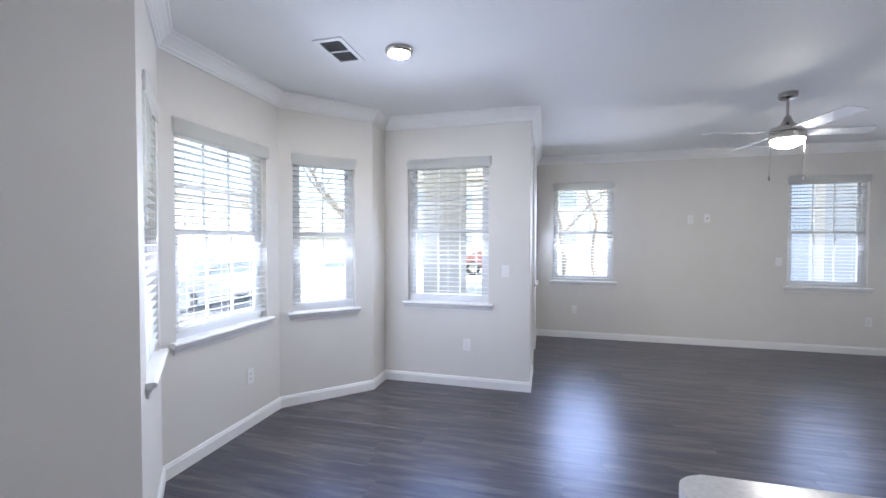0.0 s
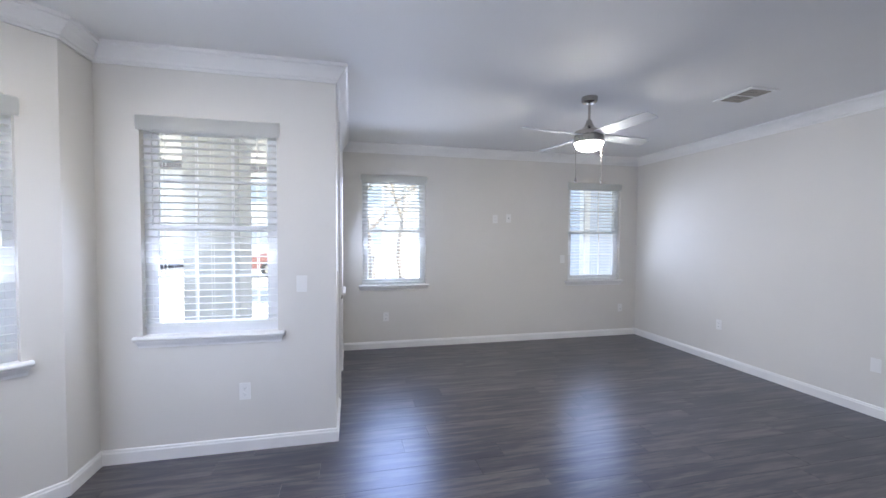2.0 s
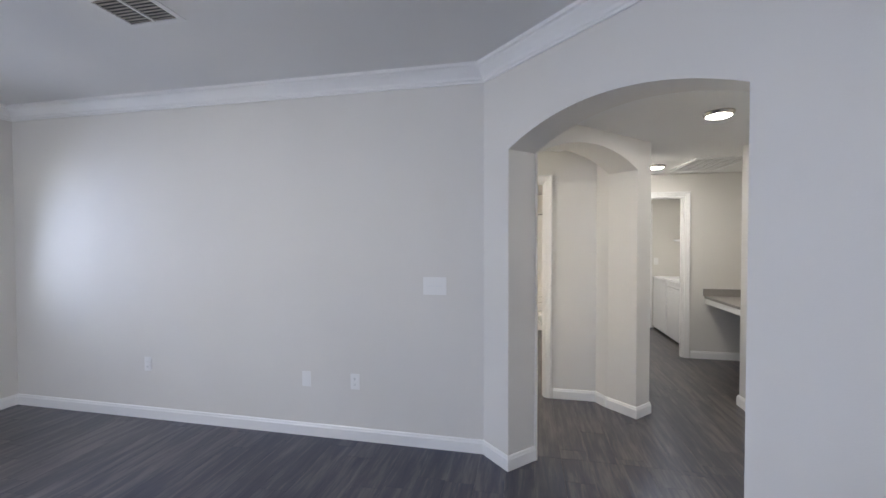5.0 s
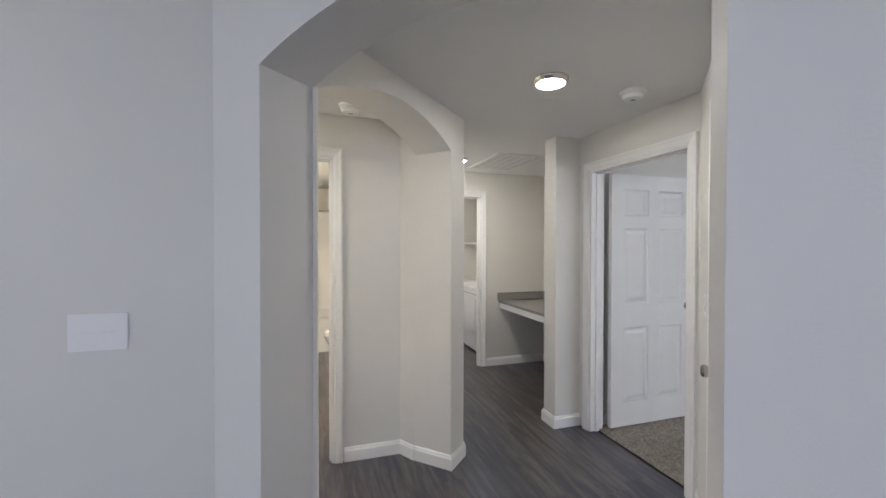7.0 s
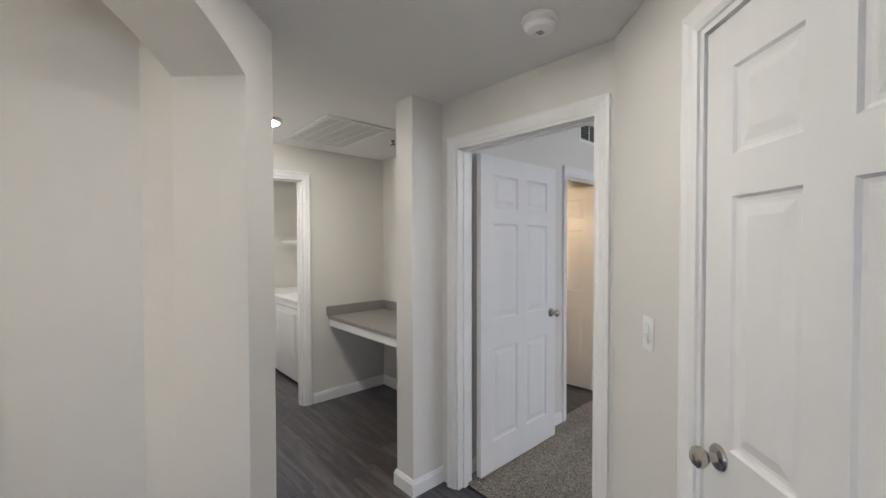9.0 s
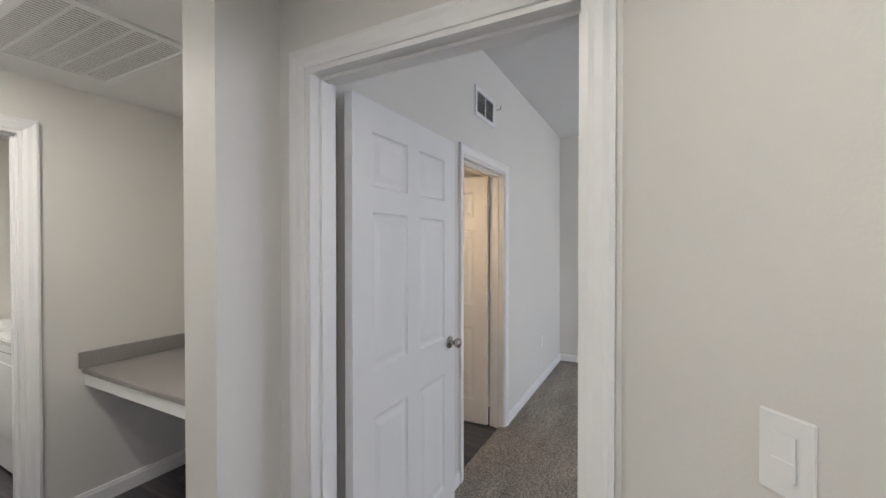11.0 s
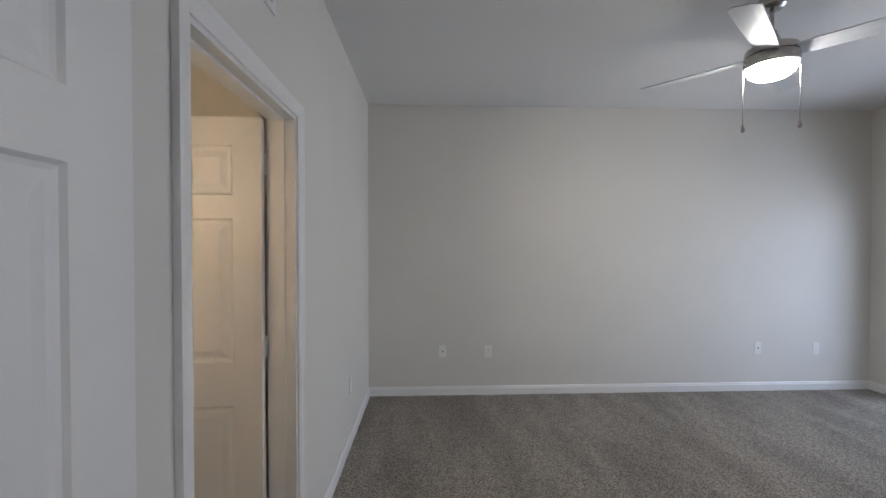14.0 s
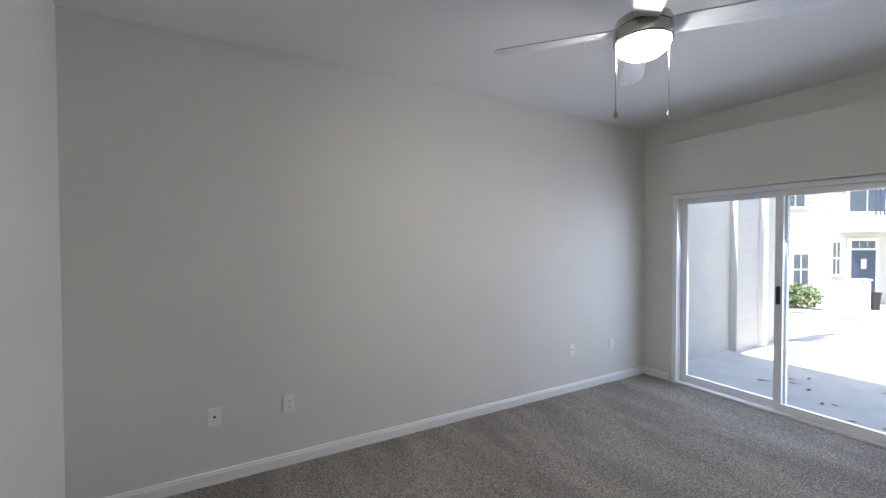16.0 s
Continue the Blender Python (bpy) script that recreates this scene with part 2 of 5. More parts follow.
def carpet_nodes(m):
    """Speckled frieze carpet: tuft-scale flecks, soft brushed patches, strong tuft relief."""
    t = m.node_tree
    b = t.nodes["Principled BSDF"]
    co = t.nodes.new("ShaderNodeTexCoord")
    n1, n2, v = t.nodes.new("ShaderNodeTexNoise"), t.nodes.new("ShaderNodeTexNoise"), t.nodes.new("ShaderNodeTexVoronoi")
    n1.inputs["Scale"].default_value, n1.inputs["Detail"].default_value = 125, 3
    n2.inputs["Scale"].default_value, n2.inputs["Detail"].default_value = 2.2, 3
    v.inputs["Scale"].default_value = 185
    for n in (n1, v):
        t.links.new(co.outputs["Object"], n.inputs["Vector"])
    sw = t.nodes.new("ShaderNodeMapping")
    sw.inputs["Rotation"].default_value, sw.inputs["Scale"].default_value = (0, 0, radians(24)), (1.7, 0.45, 1)
    t.links.new(co.outputs["Object"], sw.inputs["Vector"])
    t.links.new(sw.outputs[0], n2.inputs["Vector"])
    r = t.nodes.new("ShaderNodeValToRGB")
    e = r.color_ramp.elements
    e[0].position, e[0].color = 0.36, (0.12, 0.100, 0.080, 1)
    e[1].position, e[1].color = 0.62, (0.56, 0.495, 0.42, 1)
    mid = e.new(0.49)
    mid.color = (0.29, 0.25, 0.205, 1)
    t.links.new(n1.outputs["Fac"], r.inputs[0])
    mul = t.nodes.new("ShaderNodeMix")
    mul.data_type, mul.blend_type = "RGBA", "MULTIPLY"
    mul.inputs[0].default_value = 1.0
    r2 = t.nodes.new("ShaderNodeValToRGB")
    r2.color_ramp.elements[0].position, r2.color_ramp.elements[0].color = 0.38, (0.80, 0.80, 0.80, 1)
    r2.color_ramp.elements[1].position, r2.color_ramp.elements[1].color = 0.62, (1.12, 1.12, 1.12, 1)
    t.links.new(n2.outputs["Fac"], r2.inputs[0])
    t.links.new(r.outputs[0], mul.inputs[6])
    t.links.new(r2.outputs[0], mul.inputs[7])
    t.links.new(mul.outputs[2], b.inputs["Base Color"])
    ad = t.nodes.new("ShaderNodeMath")
    t.links.new(n1.outputs["Fac"], ad.inputs[0])
    t.links.new(v.outputs["Distance"], ad.inputs[1])
    bp = t.nodes.new("ShaderNodeBump")
    bp.inputs["Strength"].default_value, bp.inputs["Distance"].default_value = 0.85, 0.012
    t.links.new(ad.outputs[0], bp.inputs["Height"])
    t.links.new(bp.outputs[0], b.inputs["Normal"])
    b.inputs["Sheen Weight"].default_value = 0.15


carpet_nodes(CARPET)

# ---- mesh helpers ----
def obj(name, bm, material, parent=None, label="", smooth=False, m=None):
    bmesh.ops.recalc_face_normals(bm, faces=bm.faces)
    me = bpy.data.meshes.new(name)
    bm.to_mesh(me)
    bm.free()
    me.materials.append(material)
    if smooth:
        me.polygons.foreach_set("use_smooth", [True] * len(me.polygons))
        me.set_sharp_from_angle(angle=radians(38))
    ob = new(name, me)
    if parent is not None:
        ob.parent = parent
    if m is not None:
        ob.matrix_basis = m
    if label:
        tagged(ob, label)
    return ob


def part(name, bm, material, parent, label="", smooth=False):
    return obj(name, bm, material, parent, label, smooth)


def share(name, ob, parent, m):
    """Another object on ob's mesh."""
    o = new(name, ob.data)
    o.parent = parent
    o.matrix_basis = m
    return o


def thing(name, m, label, category, group="", kind=""):
    e = new(name)
    e.empty_display_size = 0.1
    e.matrix_basis = m
    return tagged(e, label, category, group, kind)


def box(bm, x0, x1, y0, y1, z0, z1, bevel=0.0):
    vs = [bm.verts.new(p) for p in ((x0, y0, z0), (x1, y0, z0), (x1, y1, z0), (x0, y1, z0), (x0, y0, z1), (x1, y0, z1), (x1, y1, z1), (x0, y1, z1))]
    fs = [bm.faces.new([vs[i] for i in f]) for f in ((3, 2, 1, 0), (4, 5, 6, 7), (0, 1, 5, 4), (1, 2, 6, 5), (2, 3, 7, 6), (3, 0, 4, 7))]
    if bevel:
        edges = {e for f in fs for e in f.edges}
        bmesh.ops.bevel(bm, geom=list(edges), offset=bevel, segments=2, affect="EDGES", clamp_overlap=True)
    return bm


def B(*a, bevel=0.0):
    return box(bmesh.new(), *a, bevel=bevel)


def prism(bm, pts, z0, z1):
    lo, hi = [bm.verts.new((x, y, z0)) for x, y in pts], [bm.verts.new((x, y, z1)) for x, y in pts]
    bm.faces.new(lo[::-1]), bm.faces.new(hi)
    n = len(pts)
    for i in range(n):
        bm.faces.new((lo[i], lo[(i + 1) % n], hi[(i + 1) % n], hi[i]))
    return bm


def lathe(bm, prof, seg=32, m=Matrix()):
    """Turn a profile of (radius, z) about z."""
    rings = []
    for r, z in prof:
        if r < 1e-6:
            rings.append([bm.verts.new(m @ Vector((0, 0, z)))])
        else:
            rings.append([bm.verts.new(m @ Vector((r * math.cos(2 * math.pi * i / seg), r * math.sin(2 * math.pi * i / seg), z))) for i in range(seg)])
    for a, b in zip(rings, rings[1:]):
        for i in range(seg):
            j = (i + 1) % seg
            if len(a) == 1 and len(b) > 1:
                bm.faces.new((a[0], b[j], b[i]))
            elif len(b) == 1 and len(a) > 1:
                bm.faces.new((a[i], a[j], b[0]))
            elif len(a) > 1:
                bm.faces.new((a[i], a[j], b[j], b[i]))
    return bm


def tube(bm, p0, p1, r0, r1=None, seg=10):
    r1 = r0 if r1 is None else r1
    p0, p1 = Vector(p0), Vector(p1)
    q = (p1 - p0).to_track_quat("Z", "Y").to_matrix().to_4x4()
    return lathe(bm, [(0, 0), (r0, 0), (r1, (p1 - p0).length), (0, (p1 - p0).length)], seg, Matrix.Translation(p0) @ q)


def sweep(bm, path, prof, to3, closed=False):
    """Run a closed profile of (offset to the left, height) along a flat path with mitred corners."""
    n = len(path)
    P = [Vector(p) for p in path]
    rings = []
    for i in range(n):
        dirs = []
        if closed or i > 0:
            dirs.append((P[i] - P[i - 1]).normalized())
        if closed or i < n - 1:
            dirs.append((P[(i + 1) % n] - P[i]).normalized())
        ns = [Vector((-d.y, d.x)) for d in dirs]
        mit = ns[0] if len(ns) == 1 else (ns[0] + ns[1]) / (1 + ns[0].dot(ns[1]))
        rings.append([bm.verts.new(to3(P[i] + mit * d, h)) for d, h in prof])
    k = len(prof)
    for i in range(n if closed else n - 1):
        a, b = rings[i], rings[(i + 1) % n]
        for j in range(k):
            bm.faces.new((a[j], a[(j + 1) % k], b[(j + 1) % k], b[j]))
    if not closed:
        bm.faces.new(rings[0]), bm.faces.new(rings[-1][::-1])
    return bm


def wall_mesh(length, z0, z1, thick, openings=(), e0=0.0, e1=0.0):
    """A wall along local x; its face lies at y = 0 and its thickness goes to -y. Openings: (u0, u1, za, zb)."""
    us = sorted({-e0, length + e1, *[v for o in openings for v in o[:2]]})
    zs = sorted({z0, z1, *[v for o in openings for v in o[2:]]})
    bm = bmesh.new()
    solid = lambda i, k: 0 <= i < len(us) - 1 and 0 <= k < len(zs) - 1 and not any(o[0] < (us[i] + us[i + 1]) / 2 < o[1] and o[2] < (zs[k] + zs[k + 1]) / 2 < o[3] for o in openings)
    cache = {}

    def v(u, y, z):
        key = (round(u, 5), y, round(z, 5))
        if key not in cache:
            cache[key] = bm.verts.new((u, y, z))
        return cache[key]
    for i in range(len(us) - 1):
        for k in range(len(zs) - 1):
            if not solid(i, k):
                continue
            a, b, c, d = us[i], us[i + 1], zs[k], zs[k + 1]
            bm.faces.new((v(a, 0, c), v(b, 0, c), v(b, 0, d), v(a, 0, d)))
            bm.faces.new((v(a, -thick, c), v(a, -thick, d), v(b, -thick, d), v(b, -thick, c)))
            for (ni, nk), (p, q) in (((i - 1, k), ((a, c), (a, d))), ((i + 1, k), ((b, c), (b, d))), ((i, k - 1), ((a, c), (b, c))), ((i, k + 1), ((a, d), (b, d)))):
                if not solid(ni, nk):
                    bm.faces.new((v(p[0], 0, p[1]), v(q[0], 0, q[1]), v(q[0], -thick, q[1]), v(p[0], -thick, p[1])))
    return bm


def wall(name, p0, p1, z1, thick=0.12, openings=(), e0=0.0, e1=0.0, z0=0.0, material=None, label=""):
    """The room lies to the left of p0 -> p1."""
    d = Vector(p1) - Vector(p0)
    ob = obj(name, wall_mesh(d.length, z0, z1, thick, openings, e0, e1), material or WALL, m=pose(p0[0], p0[1], 0, 0, 0, math.degrees(math.atan2(d.y, d.x))))
    return tagged(ob, label or "smooth wall painted light greige with faint texture", "wall", kind="structure")


def xy(p, h):
    return Vector((p.x, p.y, h))


BASE = [(0, 0), (0.016, 0), (0.016, 0.072), (0.011, 0.082), (0.011, 0.088), (0.006, 0.095), (0, 0.095)]


def baseboard(path, z=0.0):
    ob = obj("baseboard", sweep(bmesh.new(), path, [(d, h + z) for d, h in BASE], xy), TRIM)
    return tagged(ob, "white painted baseboard with a stepped top edge", "baseboard", kind="structure")


CASE = [(0.004, 0), (0.062, 0), (0.062, 0.019), (0.05, 0.021), (0.036, 0.016), (0.018, 0.014), (0.009, 0.010), (0.004, 0.008)]


def casing(bm, u0, u1, h, y, sign):
    """Door trim round an opening, on the wall face at y, proud by sign."""
    return sweep(bm, [(u1, 0), (u1, h), (u0, h), (u0, 0)][::-1], CASE, lambda p, e: Vector((p.x, y + sign * e, p.y)))


def door_frame(name, m, w, h, thick, label, faces=(1, 1), stop=0.5):
    """Jamb lining and casings of an opening 0..w; local y = 0 is the wall's front face, the wall goes to -y."""
    e = thing(name, m, label, "door frame", kind="structure")
    j = 0.018
    bm = bmesh.new()
    box(bm, 0, j, -thick, 0, 0, h)
    box(bm, w - j, w, -thick, 0, 0, h)
    box(bm, j, w - j, -thick, 0, h - j, h)
    s = -thick * stop
    box(bm, j, j + 0.011, s - 0.017, s + 0.017, 0, h - j)
    box(bm, w - j - 0.011, w - j, s - 0.017, s + 0.017, 0, h - j)
    box(bm, j + 0.011, w - j - 0.011, s - 0.017, s + 0.017, h - j - 0.011, h - j)
    part("jamb", bm, TRIM, e)
    if faces[0]:
        part("casing", casing(bmesh.new(), j * 0.3, w - j * 0.3, h - j * 0.3, 0, 1), TRIM, e)
    if faces[1]:
        part("casing", casing(bmesh.new(), j * 0.3, w - j * 0.3, h - j * 0.3, -thick, -1), TRIM, e)
    return e


def panel_leaf(w, h, t=0.035, cols=2, rows=None):
    """A moulded panel door, hinge edge at x = 0, faces at y = 0 and y = -t."""
    rows = rows or [(0.20, 0.80), (0.985, 1.60), (1.70, 1.91)]
    rows = [(a * h / 2.03, b * h / 2.03) for a, b in rows]
    st = 0.118 if w > 0.7 else 0.10
    mid = 0.10
    pw = (w - 2 * st - (cols - 1) * mid) / cols
    cr = [(st + i * (pw + mid), st + i * (pw + mid) + pw) for i in range(cols)]
    bm = bmesh.new()
    us = sorted({0, w, *[v for c in cr for v in c]})
    zs = sorted({0.008, h, *[v for r in rows for v in r]})
    for side in (0, 1):
        Y = lambda d: -d if side == 0 else -t + d
        for i in range(len(us) - 1):
            for k in range(len(zs) - 1):
                a, b, c, d = us[i], us[i + 1], zs[k], zs[k + 1]
                if (a, b) in cr and (c, d) in rows:
                    loops = []
                    for ins, dep in ((0, 0), (0.006, 0.007), (0.014, 0.009), (0.024, 0.009), (0.05, 0.002)):
                        loops.append([bm.verts.new((x, Y(dep), z)) for x, z in ((a + ins, c + ins), (b - ins, c + ins), (b - ins, d - ins), (a + ins, d - ins))])
                    for l0, l1 in zip(loops, loops[1:]):
                        for q in range(4):
                            bm.faces.new((l0[q], l0[(q + 1) % 4], l1[(q + 1) % 4], l1[q]))
                    bm.faces.new(loops[-1])
                else:
                    bm.faces.new([bm.verts.new((x, Y(0), z)) for x, z in ((a, c), (b, c), (b, d), (a, d))])
    for x0, x1, z0, z1 in ((0, 0, 0.008, h), (w, w, 0.008, h)):
        bm.faces.new([bm.verts.new(p) for p in ((x0, 0, z0), (x0, -t, z0), (x0, -t, z1), (x0, 0, z1))])
    for z in (0.008, h):
        bm.faces.new([bm.verts.new(p) for p in ((0, 0, z), (w, 0, z), (w, -t, z), (0, -t, z))])
    bmesh.ops.remove_doubles(bm, verts=bm.verts, dist=0.0004)
    return bm


KNOB = [(0, 0), (0.032, 0), (0.033, 0.004), (0.029, 0.009), (0.014, 0.012), (0.0115, 0.022), (0.013, 0.031), (0.021, 0.037), (0.0265, 0.047), (0.0255, 0.058), (0.018, 0.065), (0, 0.067)]


def knob(parent, x, z, t=0.035, sides=(0, 1), name="knob", prof=KNOB):
    for s in sides:
        m = pose(x, 0 if s == 0 else -t, z, -90 if s == 0 else 90, 0, 0)
        part(name, lathe(bmesh.new(), prof, 28, m), NICKEL, parent, "brushed nickel round " + name, True)


def hinges(parent, h, t=0.035, side=1):
    for z in (0.19, h / 2 + 0.03, h - 0.19):
        y = -t - 0.004 if side == 1 else 0.004
        bm = tube(bmesh.new(), (-0.004, y, z - 0.045), (-0.004, y, z + 0.045), 0.0065)
        box(bm, -0.002, 0.0005, -t + 0.002, -0.002, z - 0.045, z + 0.045)
        part("hinge", bm, TRIM, parent, "white painted butt hinge", True)


def panel_door(name, m, w, h, label, cols=2, knob_x=None, knob_z=0.95, side=1, material=None, hinge=True):
    e = thing(name, m, label, "door", kind="structure")
    part("leaf", panel_leaf(w, h, cols=cols), material or DOORP, e)
    knob(e, w - 0.065 if knob_x is None else knob_x, knob_z)
    if hinge:
        hinges(e, h, side=side)
    return e

# ---- walls of the living room and breakfast bay ----
H1, H2, H3 = 2.70, 2.335, 2.835    # ceilings of living room, hall, bedroom
XR, YF, XE, YN, XB = 5.58, 5.97, 1.18, 3.61, -0.30
T = 0.12
W_TOP = 2.28
# windows: centre x or centre along the wall, width, sill height
F1, F2 = (1.43, 2.275), (4.415, 5.285)
wall("wall_east", (XR, 1.68), (XR, YF), H1, T, e0=0.05, e1=T)
wall("wall_north", (XR, YF), (XE, YF), H1, T, [(XR - F2[1], XR - F2[0], 0.85, W_TOP), (XR - F1[1], XR - F1[0], 0.85, W_TOP)], e0=T, e1=T)
DOOR_Y = (4.24, 5.15)
SIDE_Y = (5.33, 5.83)
wall("wall_entry", (XE, YF), (XE, YN), H1, T, [(YF - SIDE_Y[1], YF - SIDE_Y[0], 0.85, W_TOP), (YF - DOOR_Y[1], YF - DOOR_Y[0], 0, 2.42)], e0=T, e1=-T)
N1 = (-0.05, 0.785)
wall("wall_nook", (XE, YN), (XB, YN), H1, T, [(XE - N1[1], XE - N1[0], 0.83, 2.255)], e1=T)
wall("wall_bay_1", (XB, YN), (XB, 3.30), H1, T, e0=T)
wall("wall_bay_2", (XB, 3.30), (-0.90, 2.70), H1, T, [(0.175, 0.735, 0.82, 2.195)], e1=0.05)
wall("wall_bay_3", (-0.90, 2.70), (-0.90, 1.60), H1, T, [(0.155, 0.995, 0.82, 2.195)], e0=0.05, e1=0.05)
wall("wall_bay_4", (-0.90, 1.60), (XB, 1.00), H1, T, [(0.113, 0.673, 0.82, 2.195)], e0=0.05)
wall("wall_kitchen_west", (XB, 1.00), (XB, -0.74), H1, T, e1=T)
wall("wall_kitchen_south", (XB, -0.74), (4.16, -0.74), H1, 0.10, e0=T, e1=T)
wall("wall_kitchen_east", (4.16, -0.74), (4.16, 0.26), H1, T, e0=T)


def arch_wall(name, p0, p1, z1, thick, s0, s1, spring, rise, label):
    """Wall with a low arched opening between s0 and s1; the room lies to the left of p0 -> p1."""
    d = Vector(p1) - Vector(p0)
    L, w = d.length, (s1 - s0)
    R = (w * w / 4 + rise * rise) / (2 * rise)
    cz, half = spring + rise - R, math.asin(w / 2 / R)
    arc = [((s0 + s1) / 2 + R * math.sin(a), cz + R * math.cos(a)) for a in [half * (1 - 2 * i / 24) for i in range(25)]]
    outline = [(0, 0), (0, z1), (L, z1), (L, 0), (s1, 0)] + arc + [(s0, 0)]
    bm = bmesh.new()
    f, b = [bm.verts.new((u, 0, z)) for u, z in outline], [bm.verts.new((u, -thick, z)) for u, z in outline]
    n = len(outline)
    # two piers and a row of quads over the arch, on both faces
    for y, vs in ((0, f), (-thick, b)):
        a0, a1 = vs[5], vs[29]
        top = [bm.verts.new((outline[5 + i][0], y, z1)) for i in range(25)]
        bm.faces.new((vs[0], vs[1], top[24], a1, vs[30]))
        bm.faces.new((vs[3], vs[4], a0, top[0], vs[2]))
        for i in range(24):
            bm.faces.new((vs[5 + i], vs[6 + i], top[i + 1], top[i]))
    for i in range(n):
        bm.faces.new((f[i], f[(i + 1) % n], b[(i + 1) % n], b[i]))
    ob = obj(name, bm, WALL, m=pose(p0[0], p0[1], 0, 0, 0, math.degrees(math.atan2(d.y, d.x))))
    return tagged(ob, label, "wall", kind="structure")


# the angled wall between kitchen and living room, with the arch into the hall
AW = 0.24
ARCH_P0, ARCH_P1 = (4.16, 0.26), (XR, 1.68)
ARCH_L = math.hypot(1.42, 1.42)
A0, A1 = ARCH_L - 0.25 - 1.30, ARCH_L - 0.25
arch_wall("wall_arch", ARCH_P0, ARCH_P1, H1, AW, A0, A1, 2.08, 0.15, "angled light greige wall with a low drywall arch into the hall")

# ---- hall ----
r2 = math.sqrt(0.5)
PIER = Vector((6.53, 0.345))
# wall with the second arch: room (hall) lies on its lower left
arch_wall("wall_arch_bath", (PIER.x, PIER.y), (PIER.x - 1.376 * r2, PIER.y + 1.376 * r2), H2 + 0.06, 0.27, 0.20, 1.37, 2.08, 0.14, "light greige wall with a low arch to the bathroom")
wall("wall_pier", (8.38, 0.345), (PIER.x, PIER.y), H2 + 0.06, 0.10, e0=0.1, e1=-0.02)
wall("wall_vestibule_1", (6.575, 0.672), (6.70, 0.757), H2 + 0.06, 0.08, e1=0.02)
BATH_Y = (1.21, 2.01)
wall("wall_bath", (6.70, 0.757), (6.70, 2.60), H2 + 0.06, 0.10, [(BATH_Y[0] - 0.757, BATH_Y[1] - 0.757, 0, 2.055)], e0=0.2)
wall("wall_vestibule_3", (6.70, 2.60), (5.72, 2.60), H2 + 0.06, 0.10, e0=0.1, e1=0.1)
# closet wall, 45 degrees
CL0, CL1 = Vector((4.45, 0.45)), Vector((5.63, -0.73))
CL_S = lambda x: (x - CL0.x) / r2
cl_a, cl_b = CL_S(4.68), CL_S(5.205)
wall("wall_closet", tuple(CL0), tuple(CL1), H2 + 0.06, 0.11, [(cl_a, cl_b, 0, 2.055)])
BD_X = (5.70, 6.58)
wall("wall_bedroom_door", (5.63, -0.73), (6.70, -0.73), H2 + 0.5, 0.12, [(BD_X[0] - 5.63, BD_X[1] - 5.63, 0, 2.055)], e0=0.02)
STUB_Y = -0.50
stub = obj("wall_stub", prism(bmesh.new(), [(6.70, STUB_Y), (6.70, -0.731), (6.86, -0.731), (6.86, STUB_Y)], 0, H2 + 0.02), WALL)
tagged(stub, "end of a light greige partition beside the desk niche", "wall", kind="structure")
wall("wall_niche_west", (6.86, -0.735), (6.86, -1.43), H2 + 0.06, 0.10)
wall("wall_niche_south", (6.86, -1.43), (8.38, -1.43), H2 + 0.06, 0.10, e0=0.1)
LD_Y = (-0.575, 0.235)
wall("wall_laundry_door", (8.38, -1.43), (8.38, 0.345), H2 + 0.06, 0.11, [(LD_Y[0] + 1.43, LD_Y[1] + 1.43, 0, 2.055)], e0=0.1, e1=0.1)

# ---- laundry ----
wall("wall_laundry_south", (8.49, -1.47), (10.22, -1.47), H2 + 0.06, 0.10, e1=0.1)
GD_Y = (-0.655, 0.215)
wall("wall_laundry_east", (10.22, -1.47), (10.22, 0.44), H2 + 0.06, 0.12, [(GD_Y[0] + 1.47, GD_Y[1] + 1.47, 0, 2.055)], e0=0.1, e1=0.1)
wall("wall_laundry_north", (10.22, 0.44), (8.49, 0.44), H2 + 0.06, 0.10, e1=0.0)
wall("wall_laundry_west", (8.49, 0.44), (8.49, 0.25), H2 + 0.06, 0.10)

# ---- bathroom ----
wall("wall_bath_north", (10.44, 2.07), (6.80, 2.07), H2 + 0.06, 0.10, e0=0.1)
wall("wall_bath_east", (10.44, 0.56), (10.44, 2.07), H2 + 0.06, 0.10, e0=0.1, e1=0.1)
wall("wall_bath_south", (6.79, 0.56), (10.44, 0.56), H2 + 0.06, 0.006, e1=0.1)

# ---- bedroom ----
XBE, YBS, XBW, YBN = 6.63, -4.97, 1.55, -0.85
CL2_Y = (-2.85, -2.05)
wall("wall_bedroom_east", (XBE, YBS), (XBE, YBN), H3, 0.12, [(CL2_Y[0] - YBS, CL2_Y[1] - YBS, 0, 2.05)], e0=0.12)
wall("wall_bedroom_north", (5.63, YBN), (XBW, YBN), H3, 0.01, e1=0.12)
SL_Y = (-4.63, -2.70)
wall("wall_bedroom_west", (XBW, YBN), (XBW, YBS), H3, 0.15, [(YBN - SL_Y[1], YBN - SL_Y[0], 0, 2.05)], e0=0.1, e1=0.15)
wall("wall_bedroom_south", (XBW, YBS), (XBE, YBS), H3, 0.15, e0=0.15, e1=0.12)
bm = bmesh.new()
box(bm, 5.63, XBE, YBN - 0.001, YBN + 0.001, 2.6, H3)
hd = obj("wall_bedroom_header", bm, WALL)
tagged(hd, "plain greige wall over the bedroom door", "wall", kind="structure")
